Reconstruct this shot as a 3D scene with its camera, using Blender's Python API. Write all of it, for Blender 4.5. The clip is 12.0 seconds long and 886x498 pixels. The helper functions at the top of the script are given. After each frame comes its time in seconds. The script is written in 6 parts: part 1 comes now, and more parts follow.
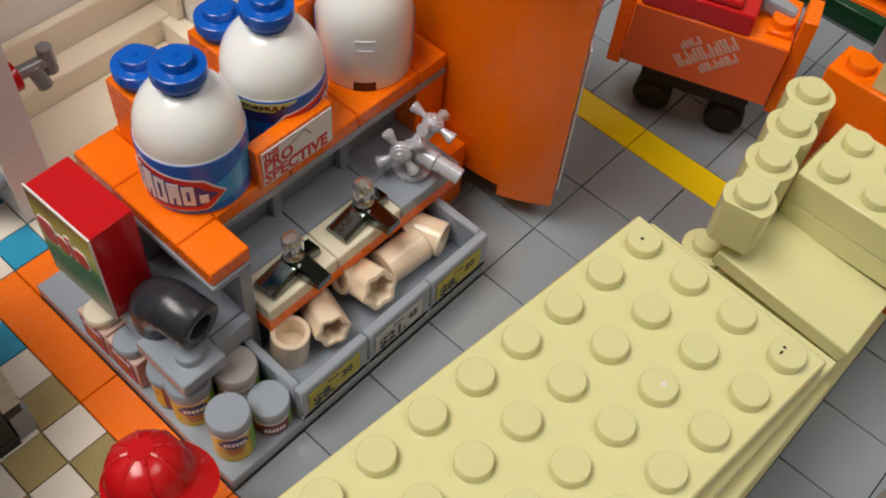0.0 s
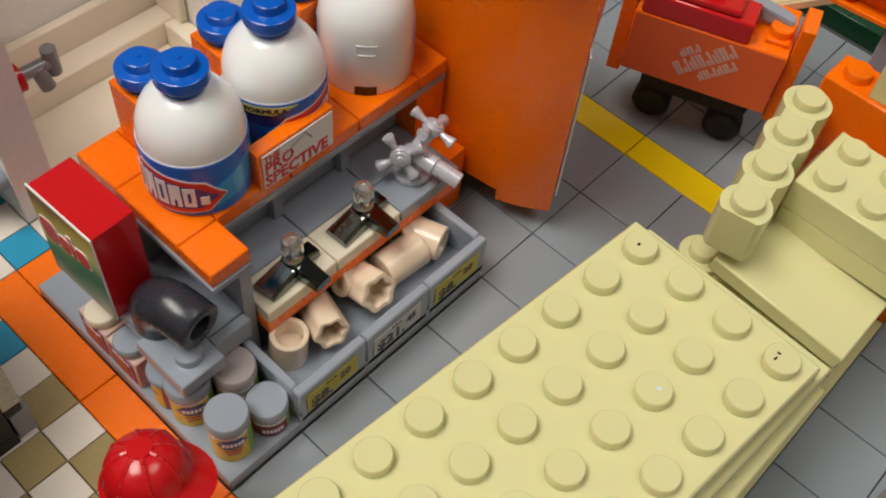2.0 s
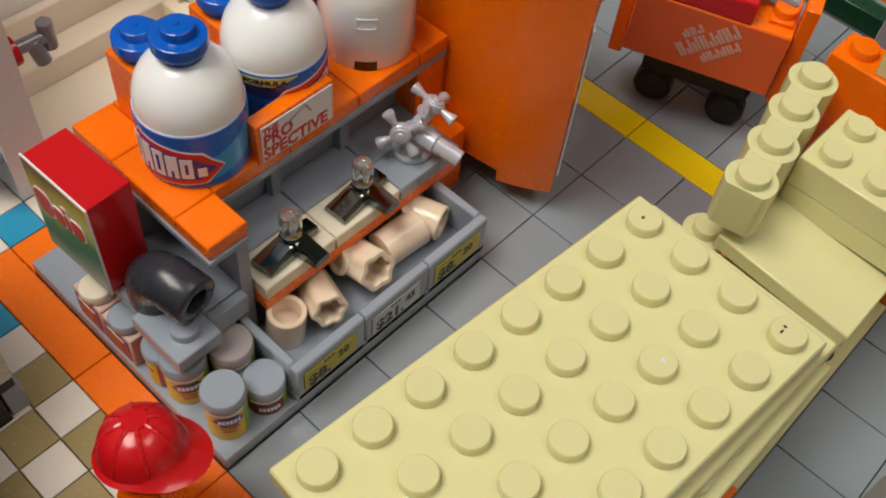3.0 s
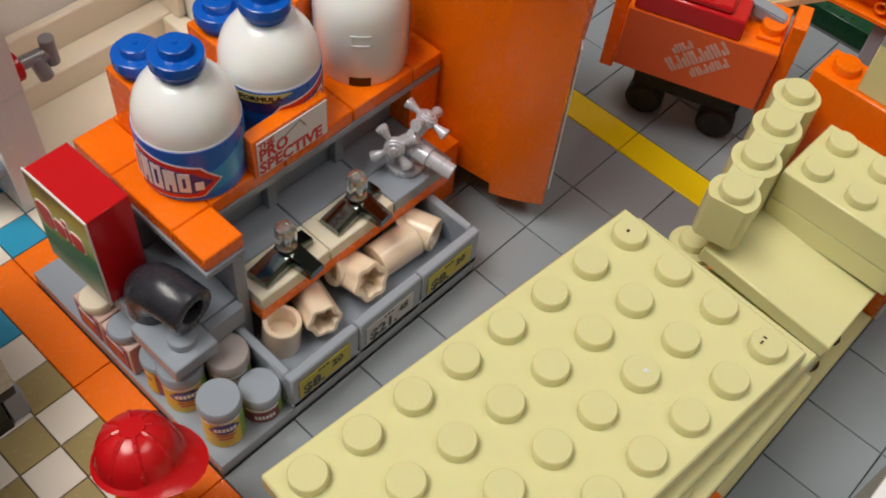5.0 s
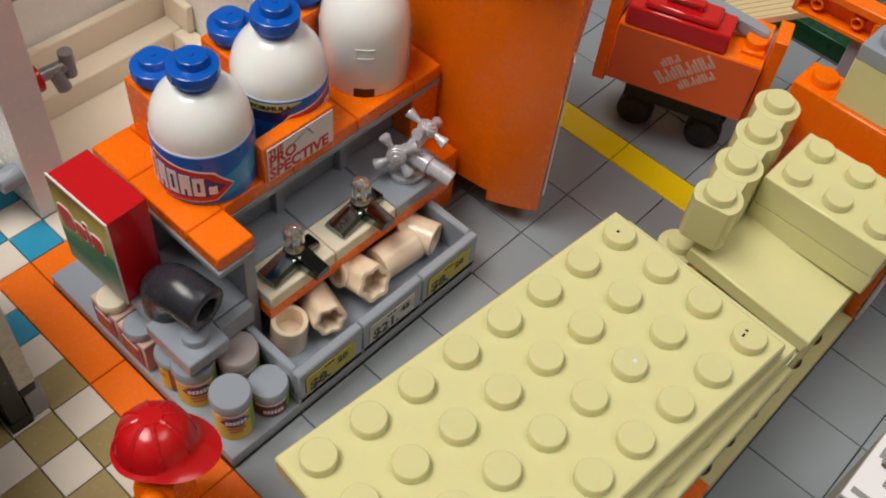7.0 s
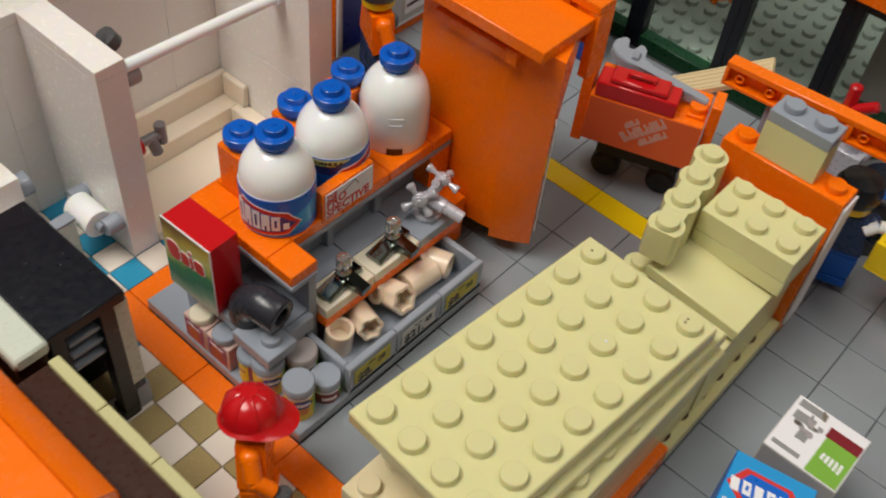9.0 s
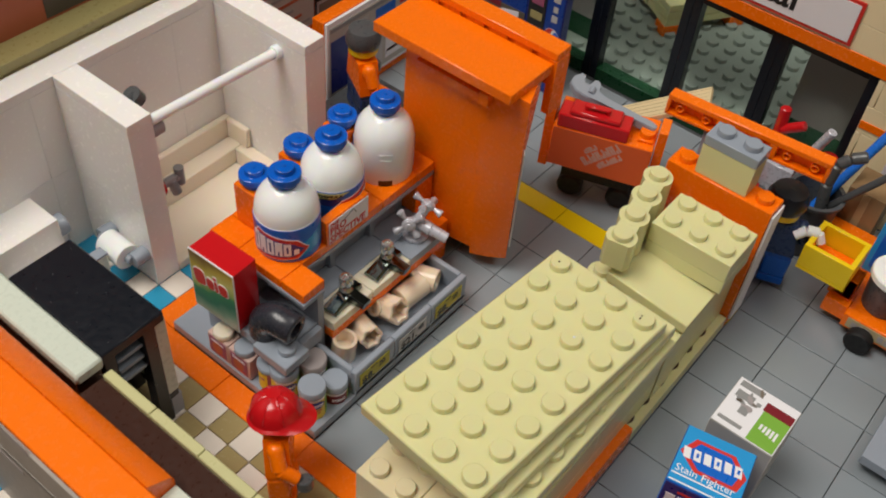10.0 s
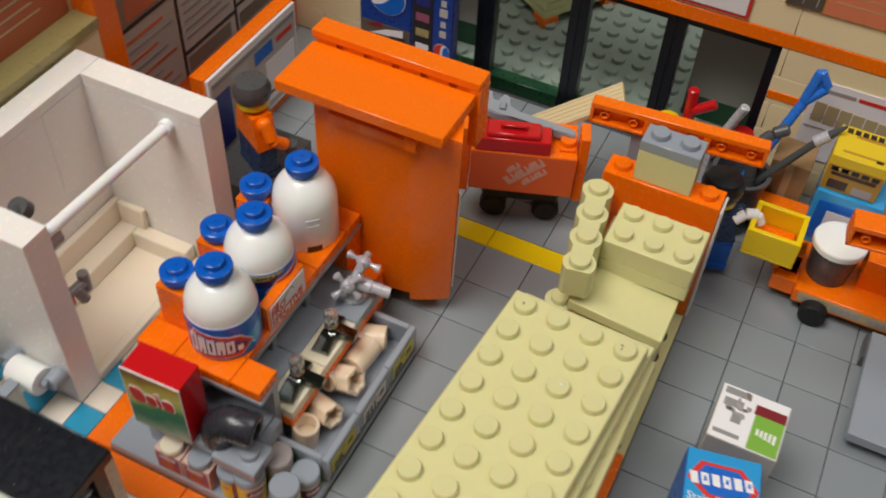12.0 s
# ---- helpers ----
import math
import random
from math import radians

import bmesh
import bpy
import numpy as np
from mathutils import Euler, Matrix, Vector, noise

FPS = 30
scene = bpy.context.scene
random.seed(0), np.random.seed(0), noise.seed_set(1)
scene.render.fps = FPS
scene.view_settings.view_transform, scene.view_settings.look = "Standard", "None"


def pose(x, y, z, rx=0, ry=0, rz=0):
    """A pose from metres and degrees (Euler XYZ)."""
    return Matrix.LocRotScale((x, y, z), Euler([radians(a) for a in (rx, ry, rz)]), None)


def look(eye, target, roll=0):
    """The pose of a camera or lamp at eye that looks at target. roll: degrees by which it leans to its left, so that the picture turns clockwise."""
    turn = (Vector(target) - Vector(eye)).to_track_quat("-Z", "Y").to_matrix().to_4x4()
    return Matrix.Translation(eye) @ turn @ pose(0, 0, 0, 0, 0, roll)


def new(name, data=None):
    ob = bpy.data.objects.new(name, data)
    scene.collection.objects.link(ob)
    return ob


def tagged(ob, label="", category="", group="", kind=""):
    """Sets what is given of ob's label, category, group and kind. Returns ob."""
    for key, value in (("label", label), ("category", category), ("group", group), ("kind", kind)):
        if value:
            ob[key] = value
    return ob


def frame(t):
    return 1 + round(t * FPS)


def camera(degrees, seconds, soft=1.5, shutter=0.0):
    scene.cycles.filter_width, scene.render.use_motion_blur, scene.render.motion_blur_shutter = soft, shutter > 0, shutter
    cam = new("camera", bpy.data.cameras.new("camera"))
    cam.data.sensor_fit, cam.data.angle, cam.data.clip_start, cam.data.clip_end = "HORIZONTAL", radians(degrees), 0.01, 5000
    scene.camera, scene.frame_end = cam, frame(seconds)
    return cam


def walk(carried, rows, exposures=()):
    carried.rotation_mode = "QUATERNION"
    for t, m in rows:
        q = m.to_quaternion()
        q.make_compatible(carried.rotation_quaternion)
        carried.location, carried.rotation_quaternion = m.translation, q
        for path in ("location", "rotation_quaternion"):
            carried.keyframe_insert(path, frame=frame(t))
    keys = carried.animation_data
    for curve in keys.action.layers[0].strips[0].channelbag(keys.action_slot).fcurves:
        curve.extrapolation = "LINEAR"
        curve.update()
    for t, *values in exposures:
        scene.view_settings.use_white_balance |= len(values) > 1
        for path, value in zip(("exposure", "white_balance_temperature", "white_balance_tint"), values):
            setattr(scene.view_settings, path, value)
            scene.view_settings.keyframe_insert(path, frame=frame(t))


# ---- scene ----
cam = camera(47.660, 12.0, soft=1.9, shutter=0.5)
ROWS = [
    (0, -0.06406, -0.06329, 0.16345, 35.995, -3.768, -47.234),
    (0.5, -0.06395, -0.06355, 0.16382, 36.121, -3.768, -47.109),
    (1, -0.06425, -0.06380, 0.16387, 36.196, -3.792, -47.030),
    (1.5, -0.06514, -0.06348, 0.16522, 36.204, -3.939, -46.939),
    (2, -0.06458, -0.06405, 0.16441, 36.234, -4.085, -46.778),
    (2.5, -0.06427, -0.06479, 0.16005, 36.365, -4.240, -46.606),
    (3, -0.06664, -0.06541, 0.15969, 36.477, -4.468, -46.664),
    (5, -0.06673, -0.06797, 0.16332, 36.934, -4.342, -46.470),
    (5.5, -0.06777, -0.06801, 0.16409, 37.063, -4.430, -46.486),
    (6, -0.06942, -0.06821, 0.16655, 37.136, -4.485, -46.490),
    (6.5, -0.06955, -0.06871, 0.16717, 37.349, -4.510, -46.510),
    (7, -0.07326, -0.07235, 0.16875, 37.970, -4.546, -46.665),
    (7.2, -0.07496, -0.07240, 0.16864, 38.365, -4.506, -46.763),
    (8.8, -0.10463, -0.08876, 0.20032, 41.478, -4.672, -47.786),
    (9, -0.11036, -0.09297, 0.20435, 41.760, -4.591, -48.066),
    (9.5, -0.13448, -0.10688, 0.22957, 42.668, -4.655, -49.453),
    (10, -0.13264, -0.10567, 0.23121, 43.044, -3.954, -50.788),
    (10.5, -0.11797, -0.09898, 0.23486, 42.703, -2.909, -52.745),
    (11, -0.12680, -0.12016, 0.24211, 43.113, -2.210, -55.321),
    (11.5, -0.13374, -0.10511, 0.24257, 42.941, -1.837, -58.298),
    (12, -0.12258, -0.07353, 0.22936, 42.762, -2.399, -63.901),
]
walk(cam, [(t, pose(x, y, z, rx, ry, rz)) for t, x, y, z, rx, ry, rz in ROWS], ((0, 0.0), (7.2, 0.0), (8.8, -0.07), (12, -0.07)))

# ---- light: a closed room with two ceiling lamps ----
U = 0.008  # one stud pitch in metres; everything below is written in studs
world = bpy.data.worlds.new("room_air")
scene.world = world
world.use_nodes = True
world.node_tree.nodes["Background"].inputs[0].default_value = (0.9, 0.95, 1.0, 1)
world.node_tree.nodes["Background"].inputs[1].default_value = 0.12


def ceiling_lamp(x, y, z, sx, sy, watts, colour):
    data = bpy.data.lights.new("ceiling_lamp_light", "AREA")
    data.shape, data.size, data.size_y, data.energy, data.color = "RECTANGLE", sx, sy, watts, colour
    ob = new("ceiling_lamp_light", data)
    ob.matrix_world = look((x, y, z), (x * 0.6, y * 0.6, 0))
    return ob


ceiling_lamp(-0.4, 0.26, 1.19, 0.66, 0.5, 13.7, (1.0, 0.948, 0.866))
ceiling_lamp(0.3, -0.42, 1.2, 0.6, 0.4, 3.4, (1.0, 0.945, 0.87))


# ---- materials ----
def material(name):
    m = bpy.data.materials.new(name)
    m.use_nodes = True
    return m, m.node_tree.nodes, m.node_tree.links, m.node_tree.nodes["Principled BSDF"]


def plastic(name, rgb, rough=0.24, vary=0.06, metal=0.0, bump=0.04, glow=0.0):
    """Moulded plastic: faint cloudiness, fine scuffs in the gloss; glow lets light seep a little way in."""
    m, nodes, links, bsdf = material(name)
    co = nodes.new("ShaderNodeTexCoord")
    big = nodes.new("ShaderNodeTexNoise")
    big.inputs["Scale"].default_value, big.inputs["Detail"].default_value = 45, 2
    fine = nodes.new("ShaderNodeTexNoise")
    fine.inputs["Scale"].default_value, fine.inputs["Detail"].default_value = 700, 4
    links.new(co.outputs["Object"], big.inputs["Vector"])
    links.new(co.outputs["Object"], fine.inputs["Vector"])
    info = nodes.new("ShaderNodeObjectInfo")
    own = nodes.new("ShaderNodeMath")
    own.operation = "MULTIPLY"
    own.inputs[1].default_value = 0.6
    links.new(info.outputs["Random"], own.inputs[0])
    both = nodes.new("ShaderNodeMath")
    both.operation = "MULTIPLY_ADD"
    both.inputs[1].default_value = 0.4
    links.new(big.outputs["Fac"], both.inputs[0])
    links.new(own.outputs[0], both.inputs[2])
    ramp = nodes.new("ShaderNodeMix")
    ramp.data_type = "RGBA"
    lo = [c * (1 - vary) for c in rgb]
    hi = [min(1, c * (1 + vary)) for c in rgb]
    ramp.inputs["A"].default_value, ramp.inputs["B"].default_value = (*lo, 1), (*hi, 1)
    links.new(both.outputs[0], ramp.inputs["Factor"])
    # sparse dust specks
    dust = nodes.new("ShaderNodeTexNoise")
    dust.inputs["Scale"].default_value, dust.inputs["Detail"].default_value = 1500, 1
    links.new(co.outputs["Object"], dust.inputs["Vector"])
    cut = nodes.new("ShaderNodeMapRange")
    cut.inputs["From Min"].default_value, cut.inputs["From Max"].default_value = 0.8, 0.87
    cut.inputs["To Max"].default_value = 0.2
    links.new(dust.outputs["Fac"], cut.inputs["Value"])
    speck = nodes.new("ShaderNodeMix")
    speck.data_type = "RGBA"
    speck.inputs["B"].default_value = (*[min(1.0, c * 1.15 + 0.05) for c in rgb], 1)
    links.new(cut.outputs[0], speck.inputs["Factor"])
    links.new(ramp.outputs["Result"], speck.inputs["A"])
    links.new(speck.outputs["Result"], bsdf.inputs["Base Color"])
    mr = nodes.new("ShaderNodeMapRange")
    mr.inputs["From Min"].default_value, mr.inputs["From Max"].default_value = 0.25, 0.75
    mr.inputs["To Min"].default_value, mr.inputs["To Max"].default_value = rough * 0.8, rough * 1.25
    links.new(fine.outputs["Fac"], mr.inputs["Value"])
    links.new(mr.outputs[0], bsdf.inputs["Roughness"])
    bp = nodes.new("ShaderNodeBump")
    bp.inputs["Strength"].default_value, bp.inputs["Distance"].default_value = bump, 0.0003
    links.new(big.outputs["Fac"], bp.inputs["Height"])
    links.new(bp.outputs[0], bsdf.inputs["Normal"])
    bsdf.inputs["Metallic"].default_value = metal
    bsdf.inputs["IOR"].default_value = 1.5
    if glow:
        bsdf.inputs["Subsurface Weight"].default_value = glow
        bsdf.inputs["Subsurface Radius"].default_value = (1.0, 0.62, 0.3)
        bsdf.inputs["Subsurface Scale"].default_value = 0.0012
    return m


ORANGE = plastic("orange_plastic", (0.97, 0.178, 0.001), 0.25, 0.02, bump=0.003)
DEEP_ORANGE = plastic("sticker_orange", (0.78, 0.14, 0.03), 0.35)
TAN = plastic("tan_plastic", (0.705, 0.675, 0.36), 0.2, 0.02, bump=0.02, glow=0.35)
WALL_TAN = plastic("wall_tan_plastic", (0.88, 0.75, 0.47), 0.32, 0.04)
CREAM = plastic("cream_plastic", (0.8, 0.73, 0.58), 0.22, 0.03, bump=0.02, glow=0.25)
GREY = plastic("light_grey_plastic", (0.299, 0.337, 0.396), 0.22, 0.05, bump=0.015)
FLOOR_GREY = plastic("floor_grey_plastic", (0.255, 0.288, 0.316), 0.17, 0.07, bump=0.02)
DARK_GREY = plastic("dark_grey_plastic", (0.075, 0.08, 0.085), 0.3)
SILVER = plastic("silver_grey_plastic", (0.58, 0.59, 0.66), 0.28, 0.03, metal=0.25, bump=0.01)
WHITE = plastic("white_plastic", (0.92, 0.95, 0.955), 0.17, 0.02, bump=0.01, glow=0.3)
WALL_WHITE = plastic("warm_white_plastic", (0.9, 0.875, 0.845), 0.24, 0.02, bump=0.01, glow=0.25)
BLACK = plastic("black_plastic", (0.004, 0.006, 0.011), 0.32)
PIPE_GREY = plastic("charcoal_plastic", (0.03, 0.032, 0.042), 0.26, 0.06, bump=0.02)
TYRE = plastic("black_rubber", (0.006, 0.006, 0.007), 0.6)
BLUE = plastic("blue_plastic", (0.003, 0.105, 0.54), 0.18, 0.03, bump=0.01)
DARK_BLUE = plastic("dark_blue_plastic", (0.012, 0.035, 0.12), 0.28)
RED = plastic("red_plastic", (0.56, 0.008, 0.012), 0.2)
AZURE = plastic("azure_plastic", (0.03, 0.31, 0.52), 0.22)
YELLOW = plastic("yellow_plastic", (0.87, 0.62, 0.006), 0.22, 0.03, bump=0.01)
DARK_TAN = plastic("dark_tan_plastic", (0.36, 0.28, 0.125), 0.24, 0.12)
TILE_WHITE = plastic("white_tile_plastic", (0.77, 0.7, 0.62), 0.22, 0.07)
BROWN = plastic("brown_plastic", (0.04, 0.012, 0.006), 0.3)
GREEN = plastic("dark_green_plastic", (0.008, 0.05, 0.02), 0.3)
# the arms' dark greenish reflections are put into this base colour
CHROME = plastic("chrome", (0.17, 0.195, 0.185), 0.07, 0.01, metal=1.0, bump=0.006)
BRIGHT_CHROME = plastic("bright_chrome", (0.72, 0.74, 0.72), 0.16, 0.01, metal=0.9, bump=0.006)
SKIN_YELLOW = YELLOW
BLUE_LIGHT = plastic("bright_blue_plastic", (0.02, 0.17, 0.7), 0.25)
TAN_PALE = plastic("pale_tan_plastic", (0.8, 0.7, 0.46), 0.22, 0.03, bump=0.02, glow=0.3)
PLANK = plastic("pale_wood_print", (0.68, 0.56, 0.33), 0.4, 0.15)
PALE = plastic("pale_cool_plastic", (0.6, 0.66, 0.57), 0.28)
PALE_YELLOW = plastic("pale_yellow_plastic", (0.56, 0.54, 0.28), 0.3)
# printed paper
P_WHITE = plastic("paper_white", (0.84, 0.83, 0.86), 0.4, 0.03, bump=0.0)
P_RED = plastic("print_red", (0.62, 0.03, 0.02), 0.4, 0.05, bump=0.0)
P_BLUE = plastic("print_blue", (0.004, 0.13, 0.6), 0.3, 0.08, bump=0.0)
P_SKY = plastic("print_sky", (0.03, 0.33, 0.72), 0.22, 0.08, bump=0.0)
P_NAVY = plastic("print_navy", (0.02, 0.03, 0.22), 0.3, 0.08, bump=0.0)
P_LIME = plastic("print_lime", (0.2, 0.42, 0.05), 0.35, 0.2, bump=0.0)
P_PALE = plastic("print_pale_yellow", (0.55, 0.55, 0.2), 0.35, 0.2, bump=0.0)
P_YELLOW = plastic("print_yellow", (0.75, 0.55, 0.02), 0.4, 0.06, bump=0.0)
P_BLACK = plastic("print_black", (0.015, 0.015, 0.015), 0.45, 0.1, bump=0.0)
P_GREY = plastic("print_grey", (0.28, 0.28, 0.28), 0.4, 0.15, bump=0.0)
P_RUST = plastic("print_rust", (0.5, 0.13, 0.06), 0.4, 0.3, bump=0.0)
P_PALEGREY = plastic("print_pale_grey", (0.5, 0.5, 0.5), 0.4, 0.06, bump=0.0)
P_PHOTO = plastic("print_photo", (0.16, 0.13, 0.1), 0.4, 0.75, bump=0.0)
P_MAUVE = plastic("grey_brown_plastic", (0.36, 0.32, 0.32), 0.35, 0.1)
SCREEN = plastic("brown_grey_plastic", (0.3, 0.26, 0.255), 0.4, 0.2)
OLIVE = plastic("olive_tan_plastic", (0.36, 0.31, 0.13), 0.3, 0.06)
P_DARKRED = plastic("print_dark_red", (0.2, 0.012, 0.02), 0.35, 0.08, bump=0.0)
PIPE_CREAM = plastic("pipe_cream_plastic", (0.83, 0.68, 0.52), 0.2, 0.03, bump=0.02, glow=0.35)
P_PLUM = plastic("print_plum", (0.3, 0.08, 0.16), 0.4, 0.3, bump=0.0)
# dirty yellow, darkened further to carry the shade on the tray front
P_TAG_SHADED = plastic("print_dirty_yellow_shaded", (0.5, 0.44, 0.03), 0.45, 0.25, bump=0.0)
P_PINK = plastic("print_pale_pink", (0.66, 0.46, 0.4), 0.4, 0.1, bump=0.0)
P_CARD = plastic("card_grey", (0.45, 0.43, 0.4), 0.5, 0.1)
P_OCHRE = plastic("print_ochre", (0.5, 0.28, 0.03), 0.4, 0.3, bump=0.0)
P_WOODGREY = plastic("grey_wood_print", (0.3, 0.27, 0.24), 0.4, 0.6, bump=0.0)
# warm tint stands in for light bounced into the bath stall
TUB_BOUNCE_TINT = plastic("tub_bounce_tint", (0.88, 0.78, 0.64), 0.2, 0.02, bump=0.01, glow=0.25)
# print blue darkened; the shadow on the drinks machine is in the colour
P_BLUE_SHADED = plastic("print_blue_shaded", (0.005, 0.045, 0.3), 0.3, 0.15, bump=0.0)
P_POSTER = plastic("print_poster_red", (0.66, 0.2, 0.1), 0.4, 0.12, bump=0.0)
PAVE = plastic("weathered_grey_plastic", (0.21, 0.24, 0.215), 0.45, 0.3)
DARK_SILVER = plastic("dark_silver_plastic", (0.3, 0.3, 0.31), 0.3, metal=0.3)
P_LAV = plastic("print_lavender_white", (0.84, 0.82, 0.89), 0.4, 0.05, bump=0.0)
CARDBOARD = plastic("brown_card", (0.3, 0.19, 0.09), 0.6, 0.12)
P_TAN = plastic("print_tan", (0.45, 0.36, 0.2), 0.4, 0.2, bump=0.0)


def burst_print():
    """Printed front of a carton: ochre at the head, yellow green rays, deep green swirl, pale foot."""
    m, nodes, links, bsdf = material("print_green_burst")
    co = nodes.new("ShaderNodeTexCoord")
    sep = nodes.new("ShaderNodeSeparateXYZ")
    links.new(co.outputs["Object"], sep.inputs[0])
    n = nodes.new("ShaderNodeTexNoise")
    n.inputs["Scale"].default_value, n.inputs["Detail"].default_value = 160, 2
    links.new(co.outputs["Object"], n.inputs["Vector"])
    wave = nodes.new("ShaderNodeMath")
    wave.operation = "MULTIPLY_ADD"
    wave.inputs[1].default_value = 0.22
    links.new(n.outputs["Fac"], wave.inputs[0])
    lean = nodes.new("ShaderNodeMath")
    lean.operation = "MULTIPLY_ADD"
    lean.inputs[1].default_value, lean.inputs[2].default_value = 12.0, -0.2
    links.new(sep.outputs["Y"], lean.inputs[0])
    links.new(lean.outputs[0], wave.inputs[2])
    up = nodes.new("ShaderNodeMath")
    up.operation = "MULTIPLY_ADD"
    up.inputs[1].default_value = 1 / (2.72 * U)
    links.new(sep.outputs["Z"], up.inputs[0])
    links.new(wave.outputs[0], up.inputs[2])
    ramp = nodes.new("ShaderNodeValToRGB")
    stops = ((0.0, (0.5, 0.52, 0.42)), (0.14, (0.2, 0.36, 0.26)), (0.3, (0.015, 0.2, 0.13)), (0.46, (0.03, 0.26, 0.12)), (0.53, (0.3, 0.45, 0.12)),
             (0.68, (0.6, 0.6, 0.2)), (0.86, (0.55, 0.42, 0.06)), (1.0, (0.22, 0.13, 0.03)))
    while len(ramp.color_ramp.elements) < len(stops):
        ramp.color_ramp.elements.new(0.5)
    for e, (p, c) in zip(ramp.color_ramp.elements, stops):
        e.position, e.color = p, (*c, 1)
    links.new(up.outputs[0], ramp.inputs[0])
    links.new(ramp.outputs[0], bsdf.inputs["Base Color"])
    bsdf.inputs["Roughness"].default_value = 0.5
    return m


BURST = burst_print()


def glass_material():
    m, nodes, links, bsdf = material("clear_plastic_pane")
    bsdf.inputs["Base Color"].default_value = (0.86, 0.93, 0.9, 1)
    bsdf.inputs["Roughness"].default_value = 0.03
    bsdf.inputs["Transmission Weight"].default_value = 1.0
    bsdf.inputs["IOR"].default_value = 1.12
    return m


GLASS = glass_material()


def plain_wall(name, rgb, scale=6):
    m, nodes, links, bsdf = material(name)
    co = nodes.new("ShaderNodeTexCoord")
    n = nodes.new("ShaderNodeTexNoise")
    n.inputs["Scale"].default_value, n.inputs["Detail"].default_value = scale, 6
    links.new(co.outputs["Object"], n.inputs["Vector"])
    mix = nodes.new("ShaderNodeMix")
    mix.data_type = "RGBA"
    mix.inputs["A"].default_value = (*[c * 0.9 for c in rgb], 1)
    mix.inputs["B"].default_value = (*rgb, 1)
    links.new(n.outputs["Fac"], mix.inputs["Factor"])
    links.new(mix.outputs["Result"], bsdf.inputs["Base Color"])
    bsdf.inputs["Roughness"].default_value = 0.8
    return m


ROOM = plain_wall("room_paint", (0.2, 0.2, 0.205))
CEILING = plain_wall("ceiling_paint", (0.46, 0.48, 0.5))
TABLE = plain_wall("table_top", (0.3, 0.2, 0.12), 40)


# ---- mesh helpers, in studs ----
def box(bm, x0, y0, z0, x1, y1, z1, b=0.02):
    """A box with chamfered edges."""
    lo, hi = (min(x0, x1), min(y0, y1), min(z0, z1)), (max(x0, x1), max(y0, y1), max(z0, z1))
    b = min(b, 0.3 * min(hi[i] - lo[i] for i in range(3)))
    vs = {}
    for sx in (0, 1):
        for sy in (0, 1):
            for sz in (0, 1):
                s = (sx, sy, sz)
                for k in range(3):
                    p = [(hi[i] - b if s[i] else lo[i] + b) for i in range(3)]
                    p[k] = hi[k] if s[k] else lo[k]
                    vs[s, k] = bm.verts.new(p)
    out = []
    for k in range(3):
        i, j = (k + 1) % 3, (k + 2) % 3
        for s in (0, 1):
            c = []
            for a, d in ((0, 0), (1, 0), (1, 1), (0, 1)):
                q = [0, 0, 0]
                q[k], q[i], q[j] = s, a, d
                c.append(vs[tuple(q), k])
            out.append(bm.faces.new(c if s else c[::-1]))
        for a in (0, 1):
            for d in (0, 1):
                q0, q1 = [0, 0, 0], [0, 0, 0]
                q0[i] = q1[i] = a
                q0[j] = q1[j] = d
                q1[k] = 1
                q0, q1 = tuple(q0), tuple(q1)
                c = [vs[q0, i], vs[q1, i], vs[q1, j], vs[q0, j]]
                out.append(bm.faces.new(c if (a == d) else c[::-1]))
    for key in [(a, d, e) for a in (0, 1) for d in (0, 1) for e in (0, 1)]:
        c = [vs[key, 0], vs[key, 1], vs[key, 2]]
        out.append(bm.faces.new(c if sum(key) % 2 else c[::-1]))
    return out


def lathe(bm, profile, x=0, y=0, z=0, n=28, cap0=True, cap1=True, m=None):
    """Turn a profile of (radius, height) round the z axis."""
    rings = []
    for r, h in profile:
        rings.append([bm.verts.new((x + r * math.cos(2 * math.pi * i / n), y + r * math.sin(2 * math.pi * i / n), z + h)) for i in range(n)])
    for a, c in zip(rings, rings[1:]):
        for i in range(n):
            f = bm.faces.new((a[i], a[(i + 1) % n], c[(i + 1) % n], c[i]))
            f.smooth = True
    if cap0:
        bm.faces.new(rings[0][::-1])
    if cap1:
        bm.faces.new(rings[-1])
    verts = [v for r in rings for v in r]
    if m is not None:
        bmesh.ops.transform(bm, matrix=m, verts=verts)
    return verts


def cyl(bm, x, y, z0, z1, r, n=24, b=0.02, m=None):
    b = min(b, 0.3 * r, 0.3 * abs(z1 - z0))
    return lathe(bm, ((r - b, z0), (r, z0 + b), (r, z1 - b), (r - b, z1)), x, y, 0, n, m=m)


def rod(bm, p, q, r, n=16, b=0.02):
    """A cylinder from p to q."""
    p, q = Vector(p), Vector(q)
    d = q - p
    return cyl(bm, 0, 0, 0, d.length, r, n, b, Matrix.Translation(p) @ d.to_track_quat("Z", "Y").to_matrix().to_4x4())


def stud(bm, x, y, z, n=24, r=0.3):
    lathe(bm, ((r, -0.01), (r, 0.183), (r - 0.006, 0.199), (r - 0.017, 0.2125)), x, y, z, n, cap0=False)


def studs(bm, x0, y0, z, nx, ny, skip=(), n=24):
    for i in range(nx):
        for j in range(ny):
            if (i, j) not in skip:
                stud(bm, x0 + i + 0.5, y0 + j + 0.5, z, n)


